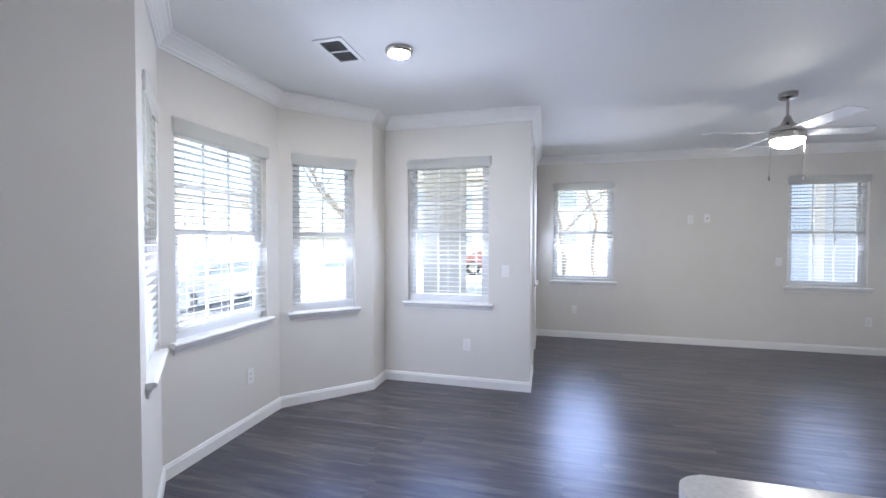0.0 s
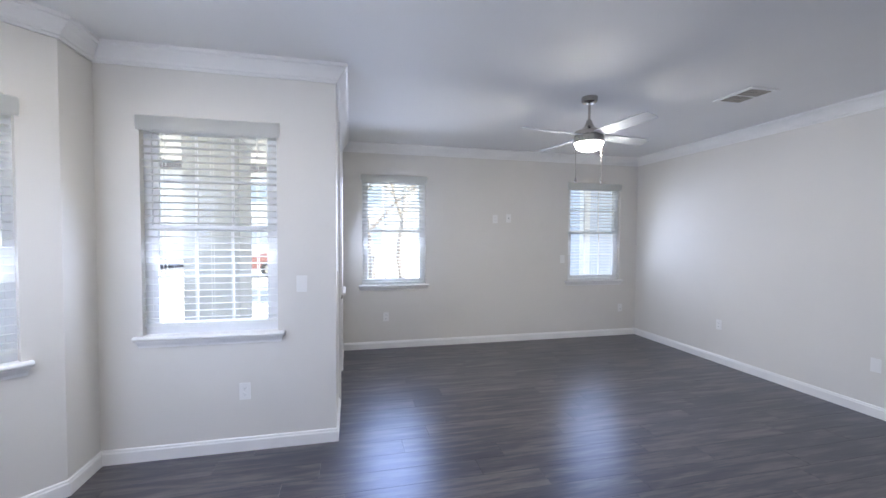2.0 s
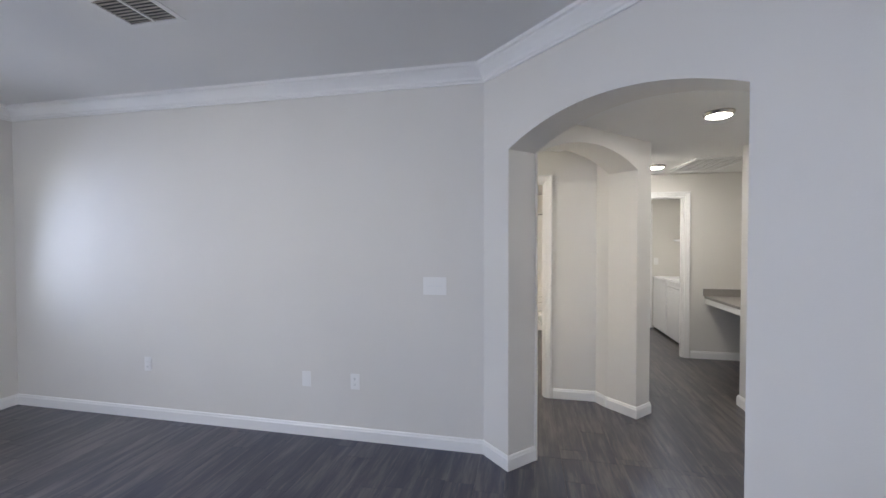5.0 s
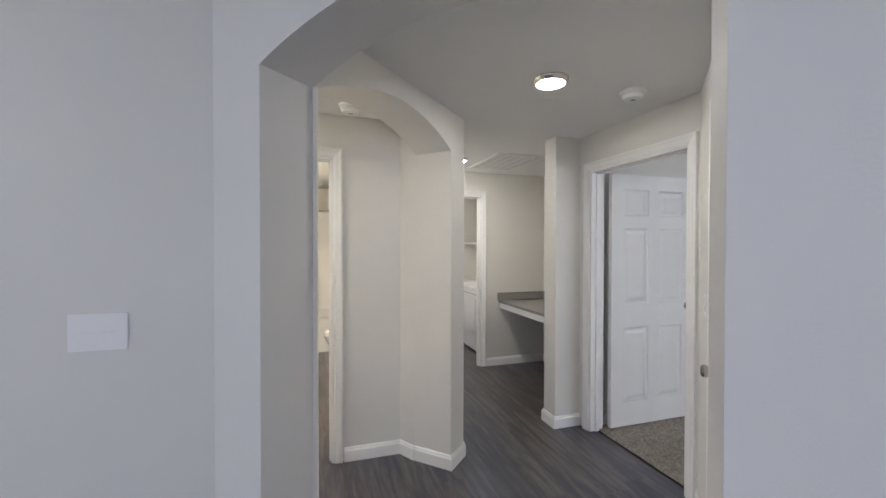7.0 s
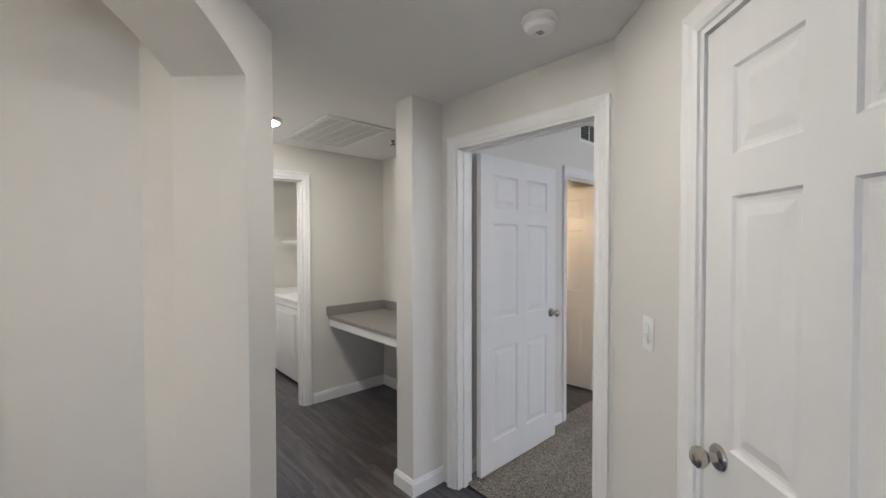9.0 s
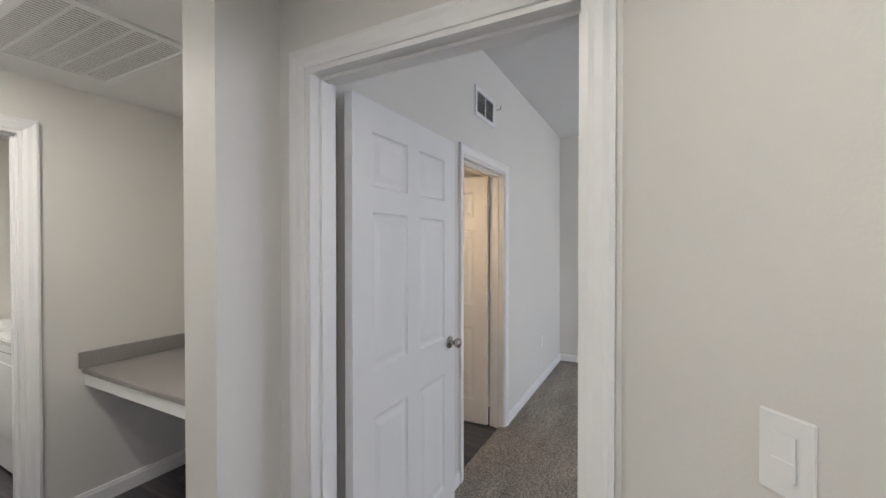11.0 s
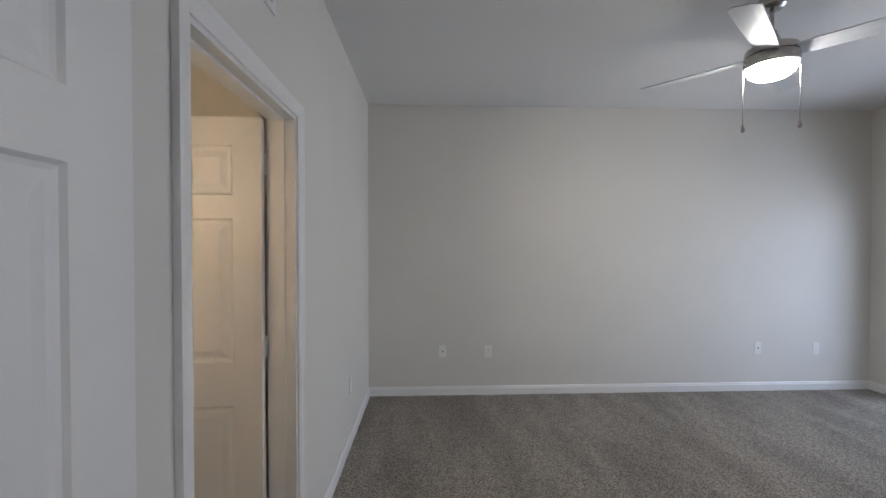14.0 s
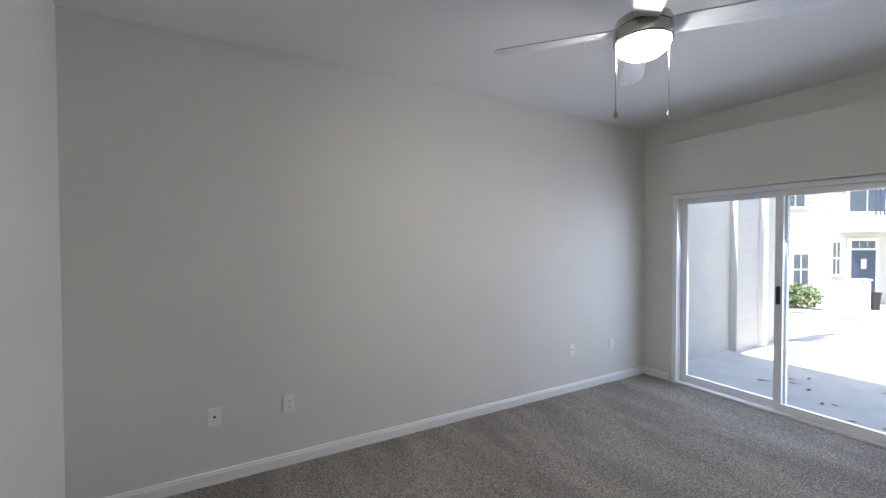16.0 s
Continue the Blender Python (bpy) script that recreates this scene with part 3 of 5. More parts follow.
# bath beyond the bedroom
wall("wall_ensuite_south", (6.75, -3.30), (8.70, -3.30), 2.46, 0.1)
wall("wall_ensuite_east", (8.70, -3.30), (8.70, -1.60), 2.46, 0.1, e0=0.1, e1=0.1)
wall("wall_ensuite_north", (8.70, -1.60), (6.75, -1.60), 2.46, 0.06)

# ---- ceilings ----
def ceiling(name, pts, z, z1, label):
    ob = obj(name, prism(bmesh.new(), pts, z, z1), CEIL)
    return tagged(ob, label, "ceiling", kind="structure")


ceiling("ceiling_living", [(-1.1, -0.9), (4.30, -0.9), (4.30, 0.22), (5.72, 1.62), (5.72, 6.12), (1.0, 6.12), (1.0, 3.76), (-0.45, 3.76), (-1.1, 2.9)], H1, H1 + 0.12, "smooth white painted living room ceiling")
ceiling("ceiling_hall", [(4.17, 0.24), (5.20, -0.79), (6.78, -0.79), (6.78, -1.56), (10.5, -1.56), (10.5, 2.72), (5.70, 2.72), (5.70, 1.77)], H2, H2 + 0.06, "low white painted hall ceiling")
ceiling("ceiling_bedroom", [(1.38, -5.14), (6.76, -5.14), (6.76, -0.70), (1.38, -0.70)], H3, H3 + 0.12, "white painted bedroom ceiling")
ceiling("ceiling_ensuite", [(6.72, -3.42), (8.82, -3.42), (8.82, -1.54), (6.72, -1.54)], 2.44, 2.50, "white painted ensuite ceiling")

# ---- crown moulding ----
loop = [(XR, 1.68), (XR, YF), (XE, YF), (XE, YN), (XB, YN), (XB, 3.30), (-0.90, 2.70), (-0.90, 1.60), (XB, 1.00), (XB, -0.74), (4.16, -0.74), (4.16, 0.26)]
CROWN = [(0, 0), (0, -0.118), (0.012, -0.118), (0.014, -0.104), (0.022, -0.098), (0.026, -0.084), (0.05, -0.052), (0.066, -0.036), (0.07, -0.026), (0.084, -0.020), (0.086, 0)]
cr = obj("trim_crown", sweep(bmesh.new(), loop, [(d, H1 + h) for d, h in CROWN], xy, True), TRIM)
tagged(cr, "white painted crown moulding round the ceiling", "crown moulding", kind="structure")

# ---- baseboards ----
def on_arch(s):
    return (ARCH_P0[0] + s * r2, ARCH_P0[1] + s * r2)


jl0, jl1 = on_arch(A1), on_arch(A0)
jb0 = (jl0[0] + AW * r2, jl0[1] - AW * r2)
jb1 = (jl1[0] + AW * r2, jl1[1] - AW * r2)
baseboard([(jb0[0] - 0.0, jb0[1] + 0.0), jl0, (XR, 1.68), (XR, YF), (XE, YF), (XE, DOOR_Y[1] + 0.075)])
baseboard([(XE, DOOR_Y[0] - 0.075), (XE, YN), (XB, YN), (XB, 3.30), (-0.90, 2.70), (-0.90, 1.60), (XB, 1.00), (XB, -0.74), (1.60, -0.74)])
baseboard([(4.16, 0.20), (4.16, 0.26), jl1, jb1])
a2 = lambda s: (PIER.x - s * r2, PIER.y + s * r2)
pin = lambda s: (a2(s)[0] + 0.27 * r2, a2(s)[1] + 0.27 * r2)
baseboard([(8.38, 0.345), tuple(PIER), a2(0.20), pin(0.20)])
baseboard([(6.578, 0.683), (6.70, 0.757), (6.70, 1.143)])
baseboard([(6.58, -0.73), (6.70, -0.73), (6.70, STUB_Y), (6.86, STUB_Y), (6.86, -1.43), (8.38, -1.43), (8.38, LD_Y[0] - 0.07)][1:])
baseboard([(5.205 + 0.05, -0.305 - 0.05), (5.63, -0.73), (5.635, -0.73)])
baseboard([(XBE, CL2_Y[1] + 0.07), (XBE, YBN), (XBE - 0.0005, YBN)])
baseboard([(XBW, SL_Y[0] - 0.03), (XBW, YBS), (XBE, YBS), (XBE, CL2_Y[0] - 0.07)], 0.0)
baseboard([(BD_X[0] - 0.07, YBN), (XBW, YBN), (XBW, SL_Y[1] + 0.03)], 0.0)
baseboard([(9.58, 2.07), (6.80, 2.07), (6.80, 2.05)])
baseboard([(10.22, GD_Y[1] + 0.07), (10.22, 0.44), (8.49, 0.44)])

# ---- doors ----
def at(p, d):
    """Pose at p with local x along d."""
    return pose(p[0], p[1], 0, 0, 0, math.degrees(math.atan2(d[1], d[0])))


door_frame("door_frame_bedroom", at((BD_X[0], -0.73), (1, 0)), BD_X[1] - BD_X[0], 2.055, 0.12, "white painted door frame of the bedroom")
dw = BD_X[1] - BD_X[0] - 0.042
panel_door("door_bedroom", pose(BD_X[1] - 0.018, -0.895, 0.012, 0, 0, -89.8), dw, 2.02, "white six-panel door standing open into the bedroom", knob_z=0.95)
door_frame("door_frame_closet", at((4.68, 0.22), (1, -1)), cl_b - cl_a, 2.055, 0.11, "white painted frame round the hall closet door", (1, 0))
panel_door("door_closet", at((4.68 + 0.022 * r2, 0.22 - 0.022 * r2), (1, -1)) @ pose(0, -0.008, 0), cl_b - cl_a - 0.044, 2.03, "closed white six-panel hall closet door", side=0)
door_frame("door_frame_bath", at((6.70, BATH_Y[0]), (0, 1)), 0.80, 2.055, 0.10, "white painted frame of the open bathroom doorway")
door_frame("door_frame_laundry", at((8.38, LD_Y[0]), (0, 1)), LD_Y[1] - LD_Y[0], 2.055, 0.11, "white painted frame of the laundry doorway")
door_frame("door_frame_garage", at((10.22, GD_Y[0]), (0, 1)), GD_Y[1] - GD_Y[0], 2.055, 0.12, "white painted frame of the garage door", (1, 0))
gd = panel_door("door_garage", at((10.22, GD_Y[1] - 0.022), (0, -1)) @ pose(0, 0.042, 0), GD_Y[1] - GD_Y[0] - 0.044, 2.03, "closed white six-panel metal door with deadbolt", knob_z=0.915, hinge=False)
BOLT = [(0, 0), (0.03, 0), (0.031, 0.006), (0.026, 0.013), (0.02, 0.018), (0, 0.02)]
knob(gd, GD_Y[1] - GD_Y[0] - 0.044 - 0.065, 1.055, sides=(1,), name="deadbolt", prof=BOLT)
door_frame("door_frame_ensuite", at((XBE, CL2_Y[0]), (0, 1)), 0.80, 2.05, 0.12, "white painted frame of the ensuite doorway")
panel_door("door_ensuite", pose(XBE + 0.128, CL2_Y[0] + 0.060, 0.012, 0, 0, 2), 0.755, 2.015, "white six-panel door standing open into the ensuite", side=1)
panel_door("door_laundry", pose(8.362, 0.270, 0.012, 0, 0, 182.5), 0.765, 2.03, "white six-panel laundry door folded back against the hall wall", knob_z=0.95, side=0)

# ---- front door and transom ----
def front_door():
    e = thing("door_front", at((XE, DOOR_Y[0]), (0, 1)), "white six-panel entry door with transom, deadbolts and lever handle", "door", kind="structure")
    w, h, d = DOOR_Y[1] - DOOR_Y[0], 2.42, 0.12
    bm = bmesh.new()
    for a in ((0, 0.03, -0, d, 0, h), (w - 0.03, w, 0, d, 0, h), (0.03, w - 0.03, 0, d, h - 0.03, h), (0.03, w - 0.03, 0, d, 2.05, 2.10)):
        box(bm, *a)
    part("frame", bm, TRIM, e)
    part("casing", casing(bmesh.new(), 0.01, w - 0.01, h - 0.01, 0, -1), TRIM, e)
    lf = part("leaf", panel_leaf(w - 0.066, 2.03), DOORP, e)
    lf.matrix_basis = pose(0.033, 0.06, 0.012)
    for z, nm, pr in ((1.22, "deadbolt", BOLT), (1.09, "deadbolt", BOLT)):
        part(nm, lathe(bmesh.new(), pr, 24, pose(0.033 + 0.07, 0.025, z, 90, 0, 0)), NICKEL, e, "brushed nickel deadbolt", True)
    bm = lathe(bmesh.new(), [(0, 0), (0.032, 0), (0.03, 0.009), (0.012, 0.012), (0.011, 0.05), (0, 0.052)], 24, pose(0.103, 0.025, 0.94, 90, 0, 0))
    box(bm, 0.095, 0.215, -0.034, -0.018, 0.928, 0.952, 0.005)
    part("lever", bm, NICKEL, e, "brushed nickel lever handle", True)
    for z in (0.2, 1.03, 1.86):
        part("hinge", tube(bmesh.new(), (w - 0.03, 0.02, z - 0.05), (w - 0.03, 0.02, z + 0.05), 0.007), NICKEL, e, "", True)
    g = part("pane", B(0.03, w - 0.03, 0.055, 0.061, 2.10, h - 0.03), GLASS, e, "clear transom glass")
    g.visible_shadow = False
    for u in (w / 3, 2 * w / 3):
        part("muntin", B(u - 0.01, u + 0.01, 0.046, 0.07, 2.10, h - 0.03), TRIM, e)
    return e


front_door()

# ---- windows ----
WIN = [0]


def window(p, d, w, z0, z1, label, cols=2, rows=2):
    """Single-hung vinyl window in a drywall reveal. Local x along the wall from the reveal's edge p, local +y into the room."""
    WIN[0] += 1
    m = at(p, d)
    e = thing("window_%d" % WIN[0], m, label, "window", kind="structure")
    y0, y1 = -0.105, -0.055
    f = 0.042
    bm = bmesh.new()
    for a in ((0, f, y0, y1, z0, z1), (w - f, w, y0, y1, z0, z1), (f, w - f, y0, y1, z1 - f, z1), (f, w - f, y0, y1, z0, z0 + f)):
        box(bm, *a)
    fr = part("window_frame", bm, VINYL, e)
    zm = (z0 + z1) / 2
    for nm, a, b, ya, yb in (("sash", zm - 0.02, z1 - f, -0.10, -0.078), ("sash", z0 + f, zm + 0.02, -0.078, -0.058)):
        s = 0.034
        bm = bmesh.new()
        for q in ((f, f + s, ya, yb, a, b), (w - f - s, w - f, ya, yb, a, b), (f + s, w - f - s, ya, yb, b - 0.038, b), (f + s, w - f - s, ya, yb, a, a + 0.038)):
            box(bm, *q)
        sash = part(nm, bm, VINYL, e)
        yc = (ya + yb) / 2
        pane = part("pane", B(f + s - 0.004, w - f - s + 0.004, yc - 0.003, yc + 0.003, a + 0.034, b - 0.034), GLASS, sash)
        pane.visible_shadow = False
        for i in range(1, cols):
            u = f + s + (w - 2 * f - 2 * s) * i / cols
            part("muntin", B(u - 0.008, u + 0.008, yc - 0.007, yc + 0.007, a + 0.03, b - 0.03), VINYL, sash)
        for i in range(1, rows):
            z = a + 0.034 + (b - a - 0.068) * i / rows
            part("muntin", B(f + s, w - f - s, yc - 0.0065, yc + 0.0065, z - 0.008, z + 0.008), VINYL, sash)
    for u in (w * 0.3, w * 0.7):
        part("latch", B(u - 0.025, u + 0.025, -0.058, -0.042, zm + 0.004, zm + 0.022, bevel=0.004), VINYL, e)
    stool = [(-0.05, z0 - 0.028), (0.03, z0 - 0.028), (0.042, z0 - 0.022), (0.046, z0 - 0.012), (0.042, z0 - 0.003), (0.034, z0 + 0.001), (-0.055, z0 + 0.001)]
    bm = bmesh.new()
    a, b = [bm.verts.new((-0.045, y, z)) for y, z in stool], [bm.verts.new((w + 0.045, y, z)) for y, z in stool]
    bm.faces.new(a), bm.faces.new(b[::-1])
    for i in range(len(stool)):
        bm.faces.new((a[i], a[(i + 1) % len(stool)], b[(i + 1) % len(stool)], b[i]))
    # the stool's tongue sits between the reveals
    part("window_sill", bm, TRIM, e)
    ap = [(0.002, z0 - 0.075), (0.010, z0 - 0.075), (0.012, z0 - 0.060), (0.018, z0 - 0.050), (0.026, z0 - 0.034), (0.026, z0 - 0.028), (0.002, z0 - 0.028)]
    bm = bmesh.new()
    a, b = [bm.verts.new((-0.022 - (0.012 if z > z0 - 0.05 else 0), y, z)) for y, z in ap], [bm.verts.new((w + 0.022 + (0.012 if z > z0 - 0.05 else 0), y, z)) for y, z in ap]
    bm.faces.new(a), bm.faces.new(b[::-1])
    for i in range(len(ap)):
        bm.faces.new((a[i], a[(i + 1) % len(ap)], b[(i + 1) % len(ap)], b[i]))
    part("apron", bm, TRIM, e)
    return m


def blind(m, w, z0, z1, valance=True, tilt=6.0):
    """Two-inch faux wood blind hanging in the reveal, slats open."""
    e = thing("window_blind", m, "white faux wood blind lowered with its slats open", "blind", "window blinds")
    part("headrail", B(0.008, w - 0.008, -0.05, -0.004, z1 - 0.045, z1 - 0.004, bevel=0.003), BLIND, e)
    if valance:
        bm = B(-0.018, w + 0.018, 0.004, 0.016, z1 - 0.078, z1 + 0.018, bevel=0.004)
        box(bm, -0.018, -0.008, 0.002, 0.004, z1 - 0.078, z1 + 0.018)
        part("valance", bm, BLIND, e)
    n = int((z1 - z0 - 0.11) / 0.0455)
    first = None
    for i in range(n):
        mm = pose(w / 2, -0.027, z1 - 0.085 - i * 0.0455, tilt, 0, 0)
        if first is None:
            bm = bmesh.new()
            pts = [(-0.025, -0.0016), (-0.012, 0.0006), (0.0, 0.0014), (0.012, 0.0006), (0.025, -0.0016)]
            hw = w / 2 - 0.012
            lo = [[bm.verts.new((s * hw, y, z)) for y, z in pts] for s in (-1, 1)]
            hi = [[bm.verts.new((s * hw, y, z + 0.0028)) for y, z in pts] for s in (-1, 1)]
            for k in range(4):
                bm.faces.new((lo[0][k], lo[1][k], lo[1][k + 1], lo[0][k + 1]))
                bm.faces.new((hi[0][k], hi[0][k + 1], hi[1][k + 1], hi[1][k]))
            for s in (0, 1):
                bm.faces.new(lo[s] + hi[s][::-1])
            for k in (0, 4):
                bm.faces.new((lo[0][k], lo[1][k], hi[1][k], hi[0][k]))
            first = part("slat", bm, BLIND, e)
            first.matrix_basis = mm
        else:
            share("slat", first, e, mm)
    zb = z1 - 0.085 - n * 0.0455 + 0.005
    part("bottom_rail", B(0.012, w - 0.012, -0.052, -0.002, zb - 0.012, zb + 0.008, bevel=0.004), BLIND, e)
    for u in (0.13, w / 2, w - 0.13):
        for y in (-0.0545, 0.0005):
            part("ladder_cord", B(u - 0.0015, u + 0.0015, y - 0.0006, y + 0.0006, zb, z1 - 0.04), BLIND, e)
    part("wand", tube(bmesh.new(), (0.06, 0.006, z1 - 0.06), (0.062, 0.006, z1 - 0.75), 0.004), BLIND, e, "", True)
    bm = tube(bmesh.new(), (w - 0.07, 0.004, z1 - 0.06), (w - 0.07, 0.004, z1 - 0.62), 0.0013, seg=6)
    lathe(bm, [(0, 0), (0.006, 0.0), (0.008, 0.012), (0.004, 0.034), (0, 0.036)], 12, pose(w - 0.07, 0.004, z1 - 0.655))
    part("pull_cord", bm, BLIND, e, "", True)
    return e


WL = "white vinyl single-hung window with grids and painted sill"
for p, d, w, z0, z1 in (((F2[1], YF), (-1, 0), F2[1] - F2[0], 0.85, W_TOP), ((F1[1], YF), (-1, 0), F1[1] - F1[0], 0.85, W_TOP),
                        ((XE, SIDE_Y[1]), (0, -1), SIDE_Y[1] - SIDE_Y[0], 0.85, W_TOP), ((N1[1], YN), (-1, 0), N1[1] - N1[0], 0.83, 2.255),
                        ((XB - 0.175 * r2, 3.30 - 0.175 * r2), (-1, -1), 0.56, 0.82, 2.195), ((-0.90, 2.545), (0, -1), 0.84, 0.82, 2.195),
                        ((-0.90 + 0.113 * r2, 1.60 - 0.113 * r2), (1, -1), 0.56, 0.82, 2.195)):
    m = window(p, d, w, z0, z1, WL, 2 if w < 0.6 else 3)
    blind(m, w, z0, z1)

# ---- ceiling fans ----
def ceiling_fan(x, y, zc, drop, angle, blade_len, label):
    """Four-blade fan with a bowl light and two pull chains; local z = 0 at the ceiling."""
    e = thing("ceiling_fan", pose(x, y, zc), label, "ceiling fan", "ceiling fans")
    part("canopy", lathe(bmesh.new(), [(0, 0), (0.066, 0), (0.068, -0.012), (0.064, -0.04), (0.05, -0.052), (0.022, -0.056), (0, -0.056)], 36), NICKEL, e, "brushed nickel canopy", True)
    part("downrod", tube(bmesh.new(), (0, 0, -0.05), (0, 0, -drop), 0.0105), NICKEL, e, "", True)
    z = -drop
    part("motor_housing", lathe(bmesh.new(), [(0, z + 0.02), (0.022, z + 0.02), (0.026, z), (0.042, z - 0.035), (0.066, z - 0.058), (0.098, z - 0.074), (0.119, z - 0.078), (0.122, z - 0.086), (0.122, z - 0.115), (0.0, z - 0.115)], 44), NICKEL, e, "brushed nickel motor housing", True)
    part("switch_housing", lathe(bmesh.new(), [(0, z - 0.120), (0.124, z - 0.120), (0.126, z - 0.124), (0.126, z - 0.172), (0.120, z - 0.178), (0, z - 0.178)], 44), NICKEL, e, "brushed nickel band", True)
    part("globe", lathe(bmesh.new(), [(0.116, z - 0.176), (0.115, z - 0.19), (0.102, z - 0.213), (0.074, z - 0.233), (0.038, z - 0.244), (0, z - 0.248)], 44), GLOBE, e, "lit frosted glass bowl", True)
    bl = None
    for i in range(4):
        m = pose(0, 0, z - 0.112, 0, 0, angle + 90 * i) @ pose(0, 0, 0, -12, 0, 0)
        if bl is None:
            bm = bmesh.new()
            out = [(0.085, -0.048), (0.16, -0.055), (blade_len - 0.03, -0.068), (blade_len, -0.045), (blade_len + 0.004, 0.03), (blade_len - 0.012, 0.066), (0.16, 0.056), (0.085, 0.048)]
            prism(bm, out, -0.003, 0.003)
            bl = part("blade", bm, BLADE, e, "silver fan blade")
            bl.matrix_basis = m
        else:
            tagged(share("blade", bl, e, m), "silver fan blade")
        bm = bmesh.new()
        prism(bm, [(0.05, -0.02), (0.155, -0.03), (0.175, 0.0), (0.155, 0.03), (0.05, 0.02)], 0.0035, 0.008)
        br = part("blade_bracket", bm, NICKEL, e, "")
        br.matrix_basis = m
    return e, z


def chains(e, z, angle, r, l):
    for s in (0, 180):
        cx, cy = r * math.cos(radians(angle + s)), r * math.sin(radians(angle + s))
        bm = tube(bmesh.new(), (cx, cy, z - 0.15), (cx, cy, z - 0.17 - l), 0.0022, seg=6)
        lathe(bm, [(0, 0), (0.006, 0.002), (0.0105, 0.012), (0.008, 0.028), (0.003, 0.045), (0, 0.046)], 14, pose(cx, cy, z - 0.17 - l - 0.04))
        part("pull_chain", bm, NICKEL, e, "pull chain with teardrop end", True)


fan1, fz = ceiling_fan(3.29, 3.735, H1, 0.215, FAN1, 0.65, "brushed nickel four-blade fan with lit bowl under the living room ceiling")
chains(fan1, fz, 5, 0.131, 0.31)
fan2, fz2 = ceiling_fan(4.16, -3.22, H3, 0.19, FAN2, 0.685, "brushed nickel four-blade fan with lit bowl under the bedroom ceiling")
chains(fan2, fz2, 155.7, 0.128, 0.315)

# ---- ceiling lights, detectors, vents ----
def disc_light(x, y, z, label, lens=None):
    e = thing("ceiling_light", pose(x, y, z), label, "ceiling light", "flush disc lights")
    part("trim_ring", lathe(bmesh.new(), [(0.090, 0), (0.092, -0.004), (0.088, -0.018), (0.080, -0.026), (0.071, -0.026), (0.071, 0)], 48), NICKEL, e, "satin nickel ring", True)
    part("lens", lathe(bmesh.new(), [(0.0705, -0.022), (0.064, -0.029), (0.036, -0.033), (0, -0.035)], 48), lens or LED, e, "lit white lens", True)
    return e


disc_light(0.38, 2.215, H1, "lit flush disc light on the living room ceiling")
disc_light(5.755, 0.155, H2, "lit flush disc light on the hall ceiling", LED_DIM)
disc_light(7.722, -0.045, H2, "lit flush disc light by the return grille")
# unseen lamp, added so that the laundry is lit
disc_light(9.3, -0.1, H2, "unseen disc light added to light the laundry")
# unseen lamp, inferred from the bright vestibule wall and added out of view
disc_light(6.20, 2.28, H2, "unseen disc light inferred in the vestibule")
# extra unseen lamp that brightens the bath and its doorway
disc_light(7.45, 1.72, H2, "unseen disc light added to brighten the bathroom")


def smoke_alarm(x, y, z):
    e = thing("smoke_alarm", pose(x, y, z), "round white smoke alarm on the ceiling", "smoke alarm", "smoke alarms")
    part("base", lathe(bmesh.new(), [(0, 0), (0.069, 0), (0.07, -0.012), (0.062, -0.016), (0, -0.016)], 40), PLASTIC, e, "", True)
    part("cover", lathe(bmesh.new(), [(0.058, -0.016), (0.06, -0.03), (0.05, -0.045), (0.03, -0.05), (0, -0.05)], 40), PLASTIC, e, "", True)
    for i in range(5):
        part("slot", B(-0.012, 0.012, -0.012 + 0.006 * i - 0.001, -0.012 + 0.006 * i + 0.001, -0.0508, -0.0500), DARK, e)
    part("button", lathe(bmesh.new(), [(0.012, -0.049), (0.012, -0.053), (0, -0.054)], 20, pose(0.032, 0, 0.002)), PLASTIC, e, "", True)
    return e


smoke_alarm(5.755, -0.375, H2)
smoke_alarm(6.485, 1.118, H2)


def register(m, w, h, label, slats, double=True, name="air_vent"):
    """Louvred register; local z points out of the surface."""
    e = thing(name, m, label, "air vent", "air vents")
    bm = bmesh.new()
    b = 0.03
    for a in ((-w / 2, w / 2, -h / 2, -h / 2 + b), (-w / 2, w / 2, h / 2 - b, h / 2), (-w / 2, -w / 2 + b, -h / 2 + b, h / 2 - b), (w / 2 - b, w / 2, -h / 2 + b, h / 2 - b)):
        box(bm, *a, 0, 0.008)
    if double:
        box(bm, -0.006, 0.006, -h / 2 + b, h / 2 - b, 0, 0.008)
    part("frame", bm, GRILLE, e)
    # thin near-black sheet paints the duct's shade behind the louvres
    part("backing", B(-w / 2 + b, w / 2 - b, -h / 2 + b, h / 2 - b, 0.0005, 0.0015), DARK, e, "near-black sheet in place of the unlit duct")
    first = None
    for i in range(slats):
        y = -h / 2 + b + (h - 2 * b) * (i + 0.5) / slats
        mm = pose(0, y, 0.0045, 62, 0, 0)
        if first is None:
            first = part("slat", B(-w / 2 + b, w / 2 - b, -0.0036, 0.0036, -0.0006, 0.0006), LOUVRE, e, "brownish grey louvre")
            first.matrix_basis = mm
        else:
            share("slat", first, e, mm)
    return e


down = lambda x, y, z, a: pose(x, y, z, 180, 0, a)
register(down(4.53, 3.38, H1, 90), 0.36, 0.28, "white louvred supply vent in the living room ceiling", 9)
register(down(0.0, 2.13, H1, 90), 0.34, 0.20, "white louvred supply vent in the breakfast bay ceiling", 7)
register(pose(XBE, -2.42, 2.445, 90, 0, -90), 0.36, 0.20, "white louvred wall vent above the ensuite door", 6)
